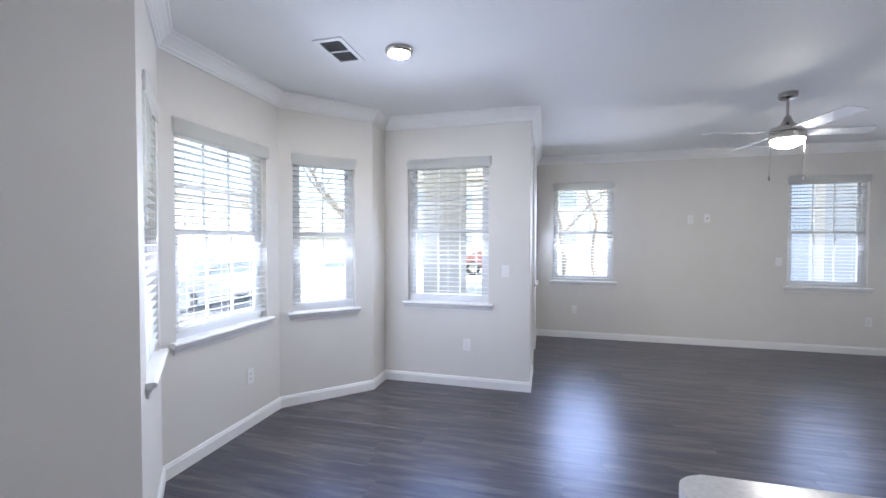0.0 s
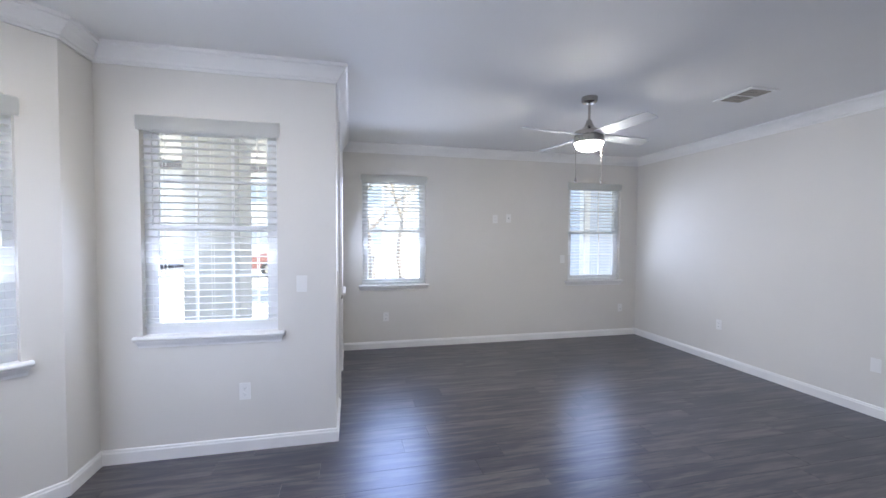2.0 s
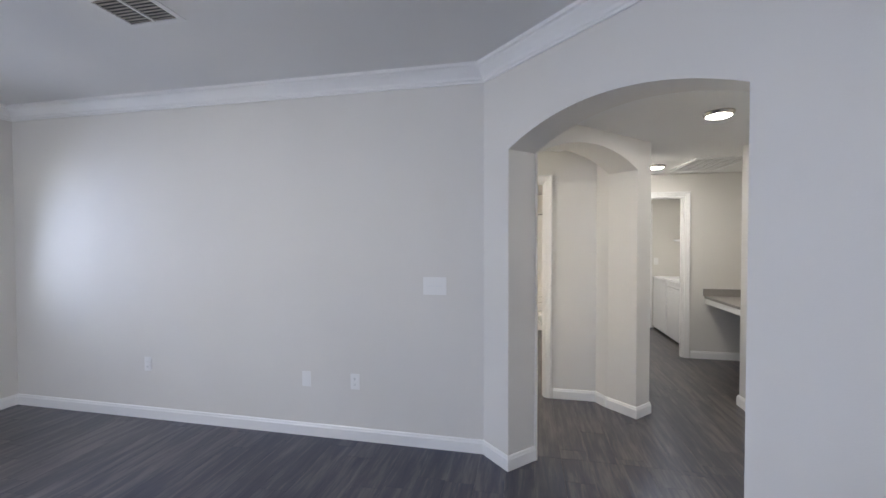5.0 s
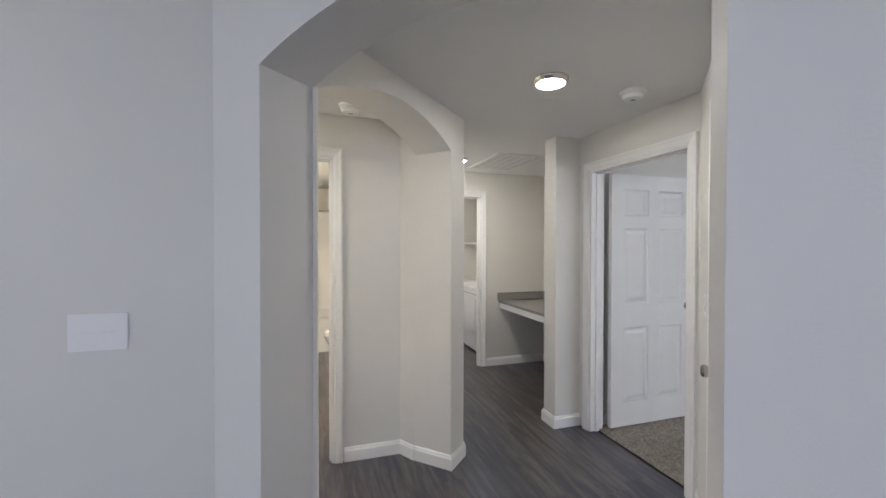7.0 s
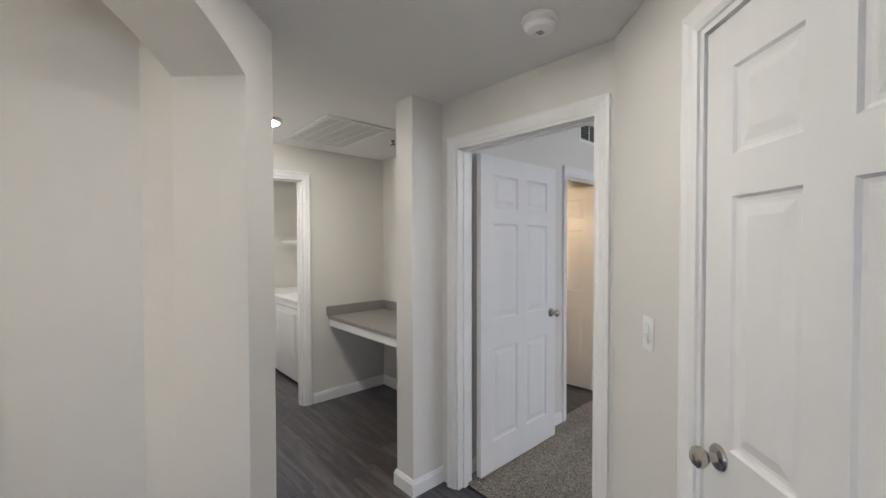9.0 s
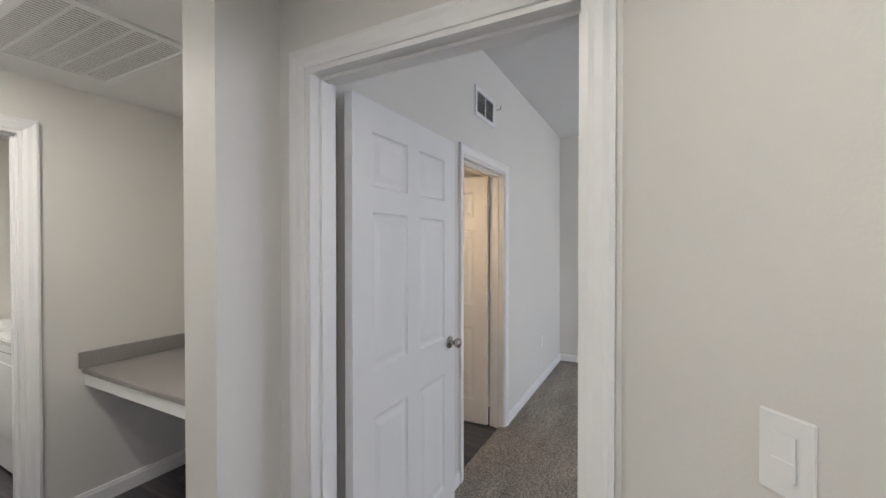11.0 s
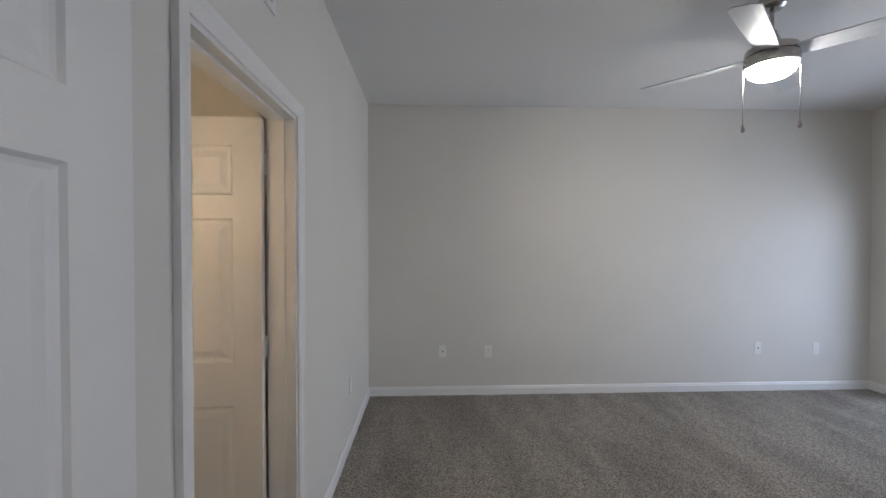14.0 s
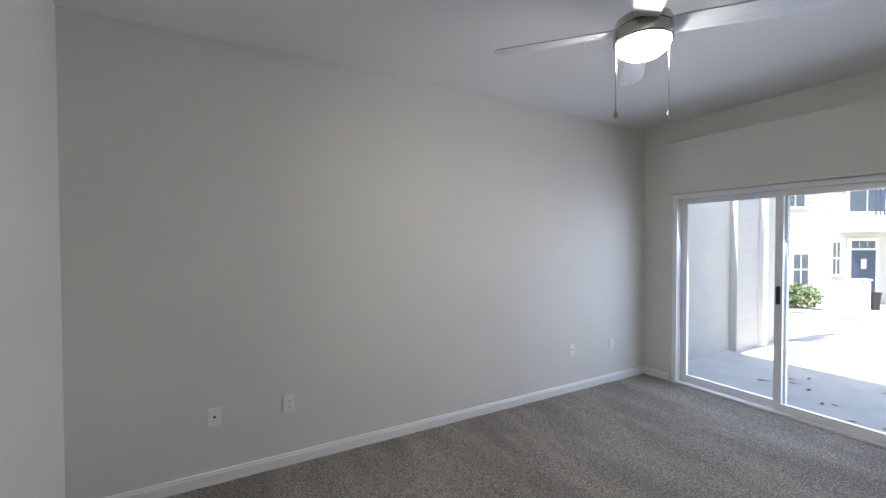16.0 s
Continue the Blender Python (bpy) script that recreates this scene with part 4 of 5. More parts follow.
# return air grille over the desk niche
rg = thing("return_grille", down(7.735, -0.57, H2, 0), "large white return air grille in the hall ceiling", "air vent", "air vents")
bm = bmesh.new()
for a in ((-0.39, 0.39, -0.27, -0.235), (-0.39, 0.39, 0.235, 0.27), (-0.39, -0.355, -0.235, 0.235), (0.355, 0.39, -0.235, 0.235)):
    box(bm, *a, 0, 0.012)
for i in range(1, 5):
    box(bm, -0.355, 0.355, -0.235 + 0.094 * i - 0.005, -0.235 + 0.094 * i + 0.005, 0.002, 0.0085)
part("frame", bm, GRILLE, rg)
part("backing", B(-0.355, 0.355, -0.235, 0.235, 0.0005, 0.0015), mat("filter_grey", (0.36, 0.34, 0.32), 0.9), rg, "grey filter behind the bars")
f0 = None
for i in range(34):
    mm = pose(-0.345 + i * 0.0209, 0, 0.0075, 0, 3, 0)
    if f0 is None:
        f0 = part("slat", B(-0.0072, 0.0072, -0.235, 0.235, -0.0006, 0.0006), GRILLE, rg)
        f0.matrix_basis = mm
    else:
        share("slat", f0, rg, mm)
hk = thing("ceiling_hook", pose(7.64, -1.03, H2), "small black hook under the hall ceiling", "hook")
bm = lathe(bmesh.new(), [(0, 0), (0.016, 0), (0.016, -0.006), (0.006, -0.01), (0.005, -0.03), (0, -0.031)], 16)
box(bm, -0.03, 0.03, -0.006, 0.006, -0.036, -0.028, 0.002)
part("hook_body", bm, RUBBER, hk, "", True)

# ---- switches, outlets and wall plates ----
def plate(p, n, kind, w=0.072, h=0.117, group="wall plates"):
    """n: unit normal of the wall, into the room."""
    z = p[2]
    lab = {"outlet": "white duplex outlet on the wall", "switch": "white rocker switch on the wall", "blank": "blank white wall plate", "cable": "white cable plate with a small jack"}[kind]
    nm = {"outlet": "outlet", "switch": "light_switch", "blank": "wall_plate", "cable": "cable_plate"}[kind]
    e = thing(nm, pose(p[0], p[1], z, 90, 0, math.degrees(math.atan2(n[1], n[0])) + 90), lab, nm.replace("_", " "), group)
    part("cover", B(-w / 2, w / 2, -h / 2, h / 2, 0.0005, 0.006, bevel=0.002), PLASTIC, e)
    if kind == "outlet":
        for s in (-0.02, 0.02):
            f = part("receptacle", B(-0.017, 0.017, s - 0.014, s + 0.014, 0.006, 0.0085, bevel=0.002), PLASTIC, e)
            bm = bmesh.new()
            box(bm, -0.008, -0.006, s - 0.002, s + 0.007, 0.0085, 0.009)
            box(bm, 0.006, 0.008, s - 0.002, s + 0.006, 0.0085, 0.009)
            box(bm, -0.002, 0.002, s - 0.009, s - 0.005, 0.0085, 0.009)
            part("slots", bm, DARK, f)
    elif kind == "switch":
        part("rocker", B(-0.016, 0.016, -0.033, 0.033, 0.006, 0.0095, bevel=0.002), PLASTIC, e)
        part("rocker_tip", B(-0.015, 0.015, -0.032, -0.004, 0.0095, 0.0125, bevel=0.001), PLASTIC, e)
    elif kind == "cable":
        part("jack", lathe(bmesh.new(), [(0.008, 0.006), (0.006, 0.011), (0.003, 0.012), (0, 0.009)], 16), DARK, e, "dark coaxial jack")
    return e


for x, z, k in ((1.743, 0.42, "outlet"), (5.308, 0.42, "outlet"), (4.323, 1.172, "blank"), (3.27, 1.745, "outlet"), (3.472, 1.758, "cable")):
    plate((x, YF, z), (0, -1), k)
for y, z, k in ((2.645, 0.44, "outlet"), (3.045, 0.435, "blank"), (4.516, 0.46, "outlet")):
    plate((XR, y, z), (-1, 0), k)
plate((0.567, YN, 0.417), (0, -1), "outlet")
plate((0.945, YN, 1.158), (0, -1), "switch")
plate((-0.90, 2.34, 0.397), (1, 0), "outlet")
plate((XE, 3.98, 1.16), (1, 0), "switch", w=0.12)
plate((5.40, -0.50, 1.18), (r2, r2), "switch")
plate((5.909, YBS, 0.44), (0, 1), "cable")
plate((5.46, YBS, 0.437), (0, 1), "outlet")
plate((2.726, YBS, 0.44), (0, 1), "cable")
plate((2.119, YBS, 0.43), (0, 1), "outlet")
plate((XBE, -4.045, 0.45), (-1, 0), "blank")
plate((10.22, -0.775, 1.14), (-1, 0), "switch")
# framed control panel plate on the living room wall
tp = thing("wall_panel", pose(XR, 2.03, 1.172, 90, 0, -90), "wide white low-voltage wall plate", "wall plate")
part("cover", B(-0.085, 0.085, -0.063, 0.063, 0.0005, 0.007, bevel=0.002), PLASTIC, tp)
for i in (-0.03, 0.03):
    part("insert", B(i - 0.024, i + 0.024, -0.004, 0.003, 0.007, 0.0085), GRILLE, tp)
# little hook and cord beside the bedroom wall vent
wh = thing("wall_hook", pose(XBE, -2.66, 2.50, 90, 0, -90), "small white hook on the bedroom wall", "hook")
bm = tube(bmesh.new(), (0, 0, 0), (0, 0, 0.03), 0.004)
tube(bm, (0, 0, 0.03), (0, 0.025, 0.034), 0.0035)
part("hook_body", bm, NICKEL, wh, "", True)

# ---- kitchen peninsula ----
pn = thing("kitchen_peninsula", pose(1.62, 0, 0), "white kitchen peninsula base beside the walkway", "cabinet")
part("body", B(0.03, 1.68, 0.05, 0.66, 0.09, 0.88, bevel=0.004), DOORP, pn)
part("toe_kick", B(0.06, 1.66, 0.10, 0.62, 0, 0.09), DARK, pn)
part("end_panel", B(0.018, 0.03, 0.05, 0.66, 0.0, 0.88), DOORP, pn)
rc = 0.06
cp = [(1.70, 0.02), (1.70, 0.75)]
for cx, cy, a0 in ((0.0 + rc, 0.75 - rc, 90), (rc, 0.02 + rc, 180)):
    cp += [(cx + rc * math.cos(radians(a0 + 15 * i)), cy + rc * math.sin(radians(a0 + 15 * i))) for i in range(7)]
bm = prism(bmesh.new(), [(x + 1.61, y) for x, y in cp], 0.88, 0.92)
bmesh.ops.bevel(bm, geom=[e for e in bm.edges if abs(e.verts[0].co.z - e.verts[1].co.z) < 1e-6], offset=0.005, segments=2, affect="EDGES")
ct = obj("countertop", bm, QUARTZ, smooth=True)
tagged(ct, "pale speckled stone countertop with rounded corners", "countertop")

# ---- desk niche ----
dk = thing("desk_counter", pose(0, 0, 0), "grey laminate desk counter fixed in the niche", "counter")
part("top", B(6.862, 8.378, -1.428, -0.80, 0.765, 0.795, bevel=0.004), LAM, dk, "grey speckled laminate top")
part("front_rail", B(6.862, 8.378, -0.83, -0.812, 0.70, 0.765), TRIM, dk, "white painted front rail")
part("backsplash", B(6.882, 8.358, -1.428, -1.410, 0.795, 0.885, bevel=0.003), LAM, dk)
part("backsplash", B(8.358, 8.378, -1.428, -0.785, 0.795, 0.885, bevel=0.003), LAM, dk)
part("backsplash", B(6.862, 6.882, -1.428, -0.785, 0.795, 0.885, bevel=0.003), LAM, dk)

# ---- laundry machines ----
def machine(x0, x1, name, label, dryer):
    e = thing(name, pose(x0, -1.44, 0), label, name.replace("_", " "))
    w, d = x1 - x0, 0.715
    part("body", B(0, w, 0.02, d, 0.03, 0.855, bevel=0.012), APPL, e)
    part("top", B(-0.003, w + 0.003, 0.015, d + 0.008, 0.857, 0.88, bevel=0.008), APPL, e)
    part("toe_panel", B(0.02, w - 0.02, 0.05, d - 0.03, 0.0, 0.03), DARK, e)
    bm = bmesh.new()
    pr = [(0.02, 0.88), (0.15, 0.88), (0.11, 0.995), (0.09, 1.01), (0.02, 1.01)]
    a, b = [bm.verts.new((0.0, y, z)) for y, z in pr], [bm.verts.new((w, y, z)) for y, z in pr]
    bm.faces.new(a), bm.faces.new(b[::-1])
    for i in range(5):
        bm.faces.new((a[i], a[(i + 1) % 5], b[(i + 1) % 5], b[i]))
    part("console", bm, APPL, e)
    for u in (0.15, 0.45, 0.58):
        part("dial", lathe(bmesh.new(), [(0.026, 0), (0.024, 0.018), (0, 0.02)], 24, pose(u, 0.131, 0.94, -70, 0, 0)), PLASTIC, e, "", True)
    if dryer:
        dr = part("door", B(0.10, w - 0.10, d + 0.0005, d + 0.018, 0.27, 0.74, bevel=0.012), APPL, e, "square white dryer door")
        part("handle", B(w - 0.135, w - 0.12, d + 0.018, d + 0.03, 0.48, 0.62, bevel=0.004), PLASTIC, dr)
        part("seam", B(0.0, w, d + 0.0002, d + 0.0012, 0.79, 0.794), DARK, e)
    else:
        part("lid", B(0.06, w - 0.06, 0.19, d - 0.02, 0.88, 0.89, bevel=0.004), APPL, e)
    return e


machine(8.84, 9.52, "clothes_dryer", "white front-door clothes dryer in the laundry", True)
machine(9.535, 10.20, "washing_machine", "white top-loading washing machine beside the dryer", False)
sh = thing("wire_shelf", pose(0, 0, 0), "white wire shelf on brackets above the machines", "shelf")
bm = bmesh.new()
for i in range(29):
    box(bm, 8.62, 10.20, -1.455 + i * 0.0145, -1.4525 + i * 0.0145, 1.505, 1.5075)
part("wires", bm, GRILLE, sh)
part("front_lip", B(8.62, 10.20, -1.046, -1.042, 1.475, 1.5075), GRILLE, sh)
for x in (8.9, 9.95):
    bm = bmesh.new()
    tube(bm, (x, -1.465, 1.22), (x, -1.06, 1.50), 0.005)
    part("bracket", bm, GRILLE, sh)

# ---- bathroom fittings ----
tb = thing("bathtub", pose(0.08, 0, 0), "white acrylic bathtub with surround panels", "bathtub")
bm = bmesh.new()
x0, x1, y0, y1, zr = 9.54, 10.355, 0.57, 2.065, 0.46
oc = [(x0, y0), (x1, y0), (x1, y1), (x0, y1)]
ic = [(x0 + 0.09, y0 + 0.09), (x1 - 0.07, y0 + 0.09), (x1 - 0.07, y1 - 0.09), (x0 + 0.09, y1 - 0.09)]
bc = [(x0 + 0.15, y0 + 0.22), (x1 - 0.12, y0 + 0.22), (x1 - 0.12, y1 - 0.22), (x0 + 0.15, y1 - 0.22)]
L = [[bm.verts.new((x, y, z)) for x, y in c] for c, z in ((oc, 0), (oc, zr), (ic, zr), (bc, 0.12))]
for a, b in zip(L, L[1:]):
    for i in range(4):
        bm.faces.new((a[i], a[(i + 1) % 4], b[(i + 1) % 4], b[i]))
bm.faces.new(L[-1])
bmesh.ops.bevel(bm, geom=list(bm.edges), offset=0.02, segments=3, affect="EDGES", clamp_overlap=True)
part("tub", bm, TUBM, tb, "", True)
part("apron", B(9.528, 9.541, 0.65, 1.98, 0.06, 0.34, bevel=0.006), TUBM, tb)
bm = B(10.335, 10.355, 0.57, 2.065, zr, 1.98, bevel=0.004)
box(bm, 9.56, 10.335, 2.045, 2.065, zr, 1.98)
box(bm, 9.56, 10.335, 0.57, 0.59, zr, 1.98)
part("surround", bm, TUBM, tb, "white tub surround panels")
part("soap_shelf", B(10.20, 10.335, 1.90, 2.045, 1.72, 1.74, bevel=0.006), TUBM, tb)
part("soap_shelf", B(10.25, 10.335, 1.30, 1.60, 0.78, 0.80, bevel=0.006), TUBM, tb)
rod = thing("curtain_rod", pose(0.08, 0, 0), "chrome shower curtain rod over the tub", "rod")
part("rod_tube", tube(bmesh.new(), (9.60, 0.595, 1.93), (9.60, 2.04, 1.93), 0.0125), CHROME, rod, "", True)
part("flange", tube(bmesh.new(), (9.60, 2.028, 1.93), (9.60, 2.045, 1.93), 0.032, 0.03, 20), CHROME, rod, "", True)
part("flange", tube(bmesh.new(), (9.60, 0.59, 1.93), (9.60, 0.605, 1.93), 0.03, 0.032, 20), CHROME, rod, "", True)


def toilet(m):
    e = thing("toilet", m, "white porcelain toilet with closed seat", "toilet")
    def oval(sx, sy, oy, n=28):
        return [(sx * math.cos(2 * math.pi * i / n), oy + sy * math.sin(2 * math.pi * i / n)) for i in range(n)]
    bm = bmesh.new()
    rings = []
    for sx, sy, oy, z in ((0.11, 0.22, 0.36, 0), (0.10, 0.20, 0.36, 0.08), (0.12, 0.20, 0.38, 0.2), (0.17, 0.23, 0.42, 0.32), (0.185, 0.245, 0.43, 0.385)):
        rings.append([bm.verts.new((x, y, z)) for x, y in oval(sx, sy, oy)])
    for a, b in zip(rings, rings[1:]):
        for i in range(28):
            bm.faces.new((a[i], a[(i + 1) % 28], b[(i + 1) % 28], b[i]))
    bm.faces.new(rings[-1])
    part("bowl", bm, PORC, e, "", True)
    part("seat", prism(bmesh.new(), oval(0.19, 0.24, 0.43), 0.386, 0.405), PORC, e)
    part("seat_lid", prism(bmesh.new(), oval(0.188, 0.238, 0.43), 0.407, 0.425), PORC, e)
    part("tank", B(-0.22, 0.22, 0.01, 0.20, 0.37, 0.72, bevel=0.02), PORC, e)
    part("tank_lid", B(-0.23, 0.23, 0.005, 0.21, 0.722, 0.755, bevel=0.01), PORC, e)
    part("flush_lever", B(-0.2, -0.12, 0.20, 0.215, 0.66, 0.675, bevel=0.003), CHROME, e)
    return e


toilet(pose(8.92, 0.565, 0))
def added_light_bar(m, label, lens):
    """Wall bar with a frosted front, an added warm source out of view; local +y is the way it shines."""
    e = thing("added_light_bar", m, label, "wall light", "vanity lights")
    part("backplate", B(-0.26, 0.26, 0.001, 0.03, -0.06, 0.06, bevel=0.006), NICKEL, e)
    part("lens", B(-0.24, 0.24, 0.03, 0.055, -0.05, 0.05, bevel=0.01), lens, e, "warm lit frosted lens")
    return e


# both bars are unseen, added to give the two bathrooms warm light
added_light_bar(at((7.45, -1.60), (-1, 0)) @ pose(0, 0, 1.75), "unseen warm light bar added on the ensuite wall", WARM)
added_light_bar(at((7.75, 0.56), (1, 0)) @ pose(0, 0, 1.85), "unseen warm light bar added on the bathroom wall", WARM2)

# ---- bedroom sliding door and shade box ----
def slider():
    e = thing("door_sliding", at((XBW, SL_Y[1]), (0, -1)), "white framed sliding glass patio door", "sliding door", kind="structure")
    w, h = SL_Y[1] - SL_Y[0], 2.05
    bm = bmesh.new()
    for a in ((0, 0.045, -0.13, 0.012, 0, h), (w - 0.045, w, -0.13, 0.012, 0, h), (0.045, w - 0.045, -0.13, 0.012, h - 0.045, h), (0.045, w - 0.045, -0.13, 0.012, 0.0, 0.03)):
        box(bm, *a)
    part("door_frame", bm, VINYL, e)
    part("track", B(0.045, w - 0.045, -0.075, -0.065, 0.03, 0.045), VINYL, e)
    mid = w / 2
    for nm, a, b, y in (("fixed_panel", mid - 0.01, w - 0.045, -0.10), ("sliding_panel", 0.045, mid + 0.06, -0.045)):
        s = 0.058
        bm = bmesh.new()
        for q in ((a, a + s), (b - s, b)):
            box(bm, q[0], q[1], y - 0.018, y + 0.018, 0.032, h - 0.046)
        box(bm, a + s, b - s, y - 0.018, y + 0.018, 0.032, 0.032 + 0.07)
        box(bm, a + s, b - s, y - 0.018, y + 0.018, h - 0.046 - 0.055, h - 0.046)
        pl = part(nm, bm, VINYL, e)
        g = part("pane", B(a + s - 0.005, b - s + 0.005, y - 0.004, y + 0.004, 0.098, h - 0.096), GLASS, pl)
        g.visible_shadow = False
        if nm == "sliding_panel":
            part("handle", B(b - s + 0.012, b - s + 0.04, y + 0.018, y + 0.042, 0.99, 1.15, bevel=0.005), RUBBER, pl, "black pull handle")
    return e


slider()
vb = thing("shade_valance", pose(XBW, 0, 0), "painted box valance over the patio door", "valance")
part("face_board", B(0.085, 0.10, -4.64, -2.60, 2.055, 2.60, bevel=0.002), WALL, vb)
part("end_board", B(0.001, 0.085, -4.64, -4.625, 2.055, 2.60), WALL, vb)
part("end_board", B(0.001, 0.085, -2.615, -2.60, 2.055, 2.60), WALL, vb)
part("bottom_board", B(0.013, 0.085, -4.625, -2.615, 2.056, 2.066), WALL, vb)
part("top_board", B(0.001, 0.108, -4.648, -2.592, 2.601, 2.613, bevel=0.002), WALL, vb)

# ---- outdoors ----
GZ = -0.16


def gz(x):
    """The ground falls gently away to the west."""
    k = min(max((-2.6 - x) / 11.5, 0), 1)
    return GZ - 0.74 * k * k * (3 - 2 * k)


def drape(name, x0, x1, y0, y1, dz, label, material, cat, step=0.8, drop=0.12):
    """A sheet that follows the ground, with its edges turned down."""
    nx_, bm = max(1, int((x1 - x0) / step)), bmesh.new()
    xs = [x0 + (x1 - x0) * i / nx_ for i in range(nx_ + 1)]
    top = [[bm.verts.new((x, y, gz(x) + dz)) for y in (y0, y1)] for x in xs]
    low = [[bm.verts.new((x, y, gz(x) + dz - drop)) for y in (y0, y1)] for x in xs]
    for i in range(nx_):
        bm.faces.new((top[i][0], top[i + 1][0], top[i + 1][1], top[i][1]))
        for k in (0, 1):
            bm.faces.new((top[i][k], low[i][k], low[i + 1][k], top[i + 1][k]))
    for i in (0, nx_):
        bm.faces.new((top[i][0], top[i][1], low[i][1], low[i][0]))
    return tagged(obj(name, bm, material), label, cat, kind="structure")


bm = bmesh.new()
gx = [-400, -60, -30] + [-16 + 0.5 * i for i in range(29)] + [30, 400]
gvv = [[bm.verts.new((x, y, gz(x))) for y in (-400, -40, 40, 400)] for x in gx]
for a, b in zip(gvv, gvv[1:]):
    for k in range(3):
        bm.faces.new((a[k], b[k], b[k + 1], a[k + 1]))
tagged(obj("ground", bm, GROUND, smooth=True), "dry pale lawn sloping gently away", "ground", kind="structure")


def slab(name, x0, x1, y0, y1, z, label, material=CONCRETE, cat="pavement"):
    o = obj(name, B(x0, x1, y0, y1, GZ - 0.1, z, bevel=0.006), material)
    return tagged(o, label, cat, kind="structure")


slab("pavement_patio", -2.15, 1.40, -5.30, -2.2, -0.05, "pale concrete patio slab with dead leaves", PALECON)
drape("pavement_walk", -7.4, -2.19, -9.5, -1.2, 0.06, "pale sunlit concrete walkway", CONCRETE, "pavement")
slab("pavement_porch", -1.4, 1.05, 3.75, 7.4, -0.03, "pale concrete porch floor")
drape("road", -16, -6.2, 0.5, 90, 0.02, "pale worn asphalt parking street", ASPHALT, "road")
drape("pavement_street", -5.6, -3.6, 0.0, 90, 0.10, "pale concrete sidewalk with kerb", CONCRETE, "pavement")
DEAD = mat("dead_leaf", (0.2, 0.12, 0.06), 0.8)
rl = random.Random(21)
for i in range(16):
    q = thing("dead_leaf", pose(rl.uniform(-0.4, 1.0), rl.uniform(-4.3, -3.0), -0.047, 0, 0, rl.uniform(0, 360)), "small curled brown dead leaf on the patio", "leaf", "dead leaves")
    bm = bmesh.new()
    pts = [(-0.035, 0, 0.008), (-0.012, -0.016, 0.001), (0.018, -0.014, 0.0), (0.035, 0, 0.01), (0.018, 0.014, 0.004), (-0.012, 0.016, 0.006)]
    a = [bm.verts.new(p) for p in pts]
    b = [bm.verts.new((x, y, z + 0.0015)) for x, y, z in pts]
    bm.faces.new(a[::-1]), bm.faces.new(b)
    for k in range(6):
        bm.faces.new((a[k], a[(k + 1) % 6], b[(k + 1) % 6], b[k]))
    part("blade", bm, DEAD, q)


def lap_wall(name, p0, p1, z0, z1, label, exposure=0.16, parent=None):
    """Backing wall with overlapping clapboards on its left side."""
    d = Vector(p1) - Vector(p0)
    m = at(p0, d)
    e = thing(name, m, label, "wall", kind="structure") if parent is None else parent
    L_ = d.length
    part("sheathing", B(0, L_, -0.1, 0.0, z0, z1), SIDING, e)
    first, n = None, int((z1 - z0) / exposure) + 1
    for i in range(n):
        mm = pose(0, 0, z0 + i * exposure)
        if first is None:
            bm = bmesh.new()
            pr = [(0.001, 0), (0.018, 0), (0.006, exposure + 0.01), (0.001, exposure + 0.01)]
            a, b = [bm.verts.new((0, y, z)) for y, z in pr], [bm.verts.new((L_, y, z)) for y, z in pr]
            bm.faces.new(a), bm.faces.new(b[::-1])
            for k in range(4):
                bm.faces.new((a[k], a[(k + 1) % 4], b[(k + 1) % 4], b[k]))
            first = part("board", bm, SIDING, e)
            first.matrix_basis = mm
        else:
            share("board", first, e, mm)
    return e


# patio side walls and its ceiling
tagged(obj("wall_patio_south", B(-0.63, 1.40, -5.25, -5.10, GZ, 2.62), STUCCO), "smooth pale patio side wall in shade", "wall", kind="structure")
lap_wall("wall_patio_return", (-0.63, -5.10), (-2.05, -5.10), GZ, 2.62, "pale lap-sided return wall by the patio")
tagged(obj("patio_post", B(-1.42, -1.26, -5.08, -4.94, -0.049, 2.62, bevel=0.006), TRIM), "square white painted patio post", "post")
# porch outside the front door
col = thing("porch_column", pose(-0.085, 5.35, 0), "square clad porch column on a base", "column")
part("shaft", B(-0.26, 0.26, -0.26, 0.26, -0.03, 2.62, bevel=0.006), STUCCO, col)
part("base_trim", B(-0.30, 0.30, -0.30, 0.30, -0.03, 0.16, bevel=0.01), TRIM, col)
part("cap_trim", B(-0.30, 0.30, -0.30, 0.30, 2.48, 2.62, bevel=0.01), TRIM, col)
tagged(obj("porch_roof", B(-1.4, 1.05, 3.78, 7.4, 2.62, 2.84), STUCCO), "painted porch ceiling slab", "roof", kind="structure")
# neighbouring wing outside the far window
wing = lap_wall("wall_wing", (5.05, 6.60), (5.05, 13.0), GZ, 5.2, "blue-grey lap-sided wing of the building")
for c in wing.children:
    c.data.materials[0] = WINGPAINT
tagged(obj("wing_corner_post", B(4.99, 5.11, 6.48, 6.60, GZ, 5.2), TRIM), "white corner board of the wing", "trim", kind="structure")
tagged(obj("wall_wing_end", B(5.11, 9.0, 6.48, 6.60, GZ, 5.2), WINGPAINT), "plain end of the wing", "wall", kind="structure")
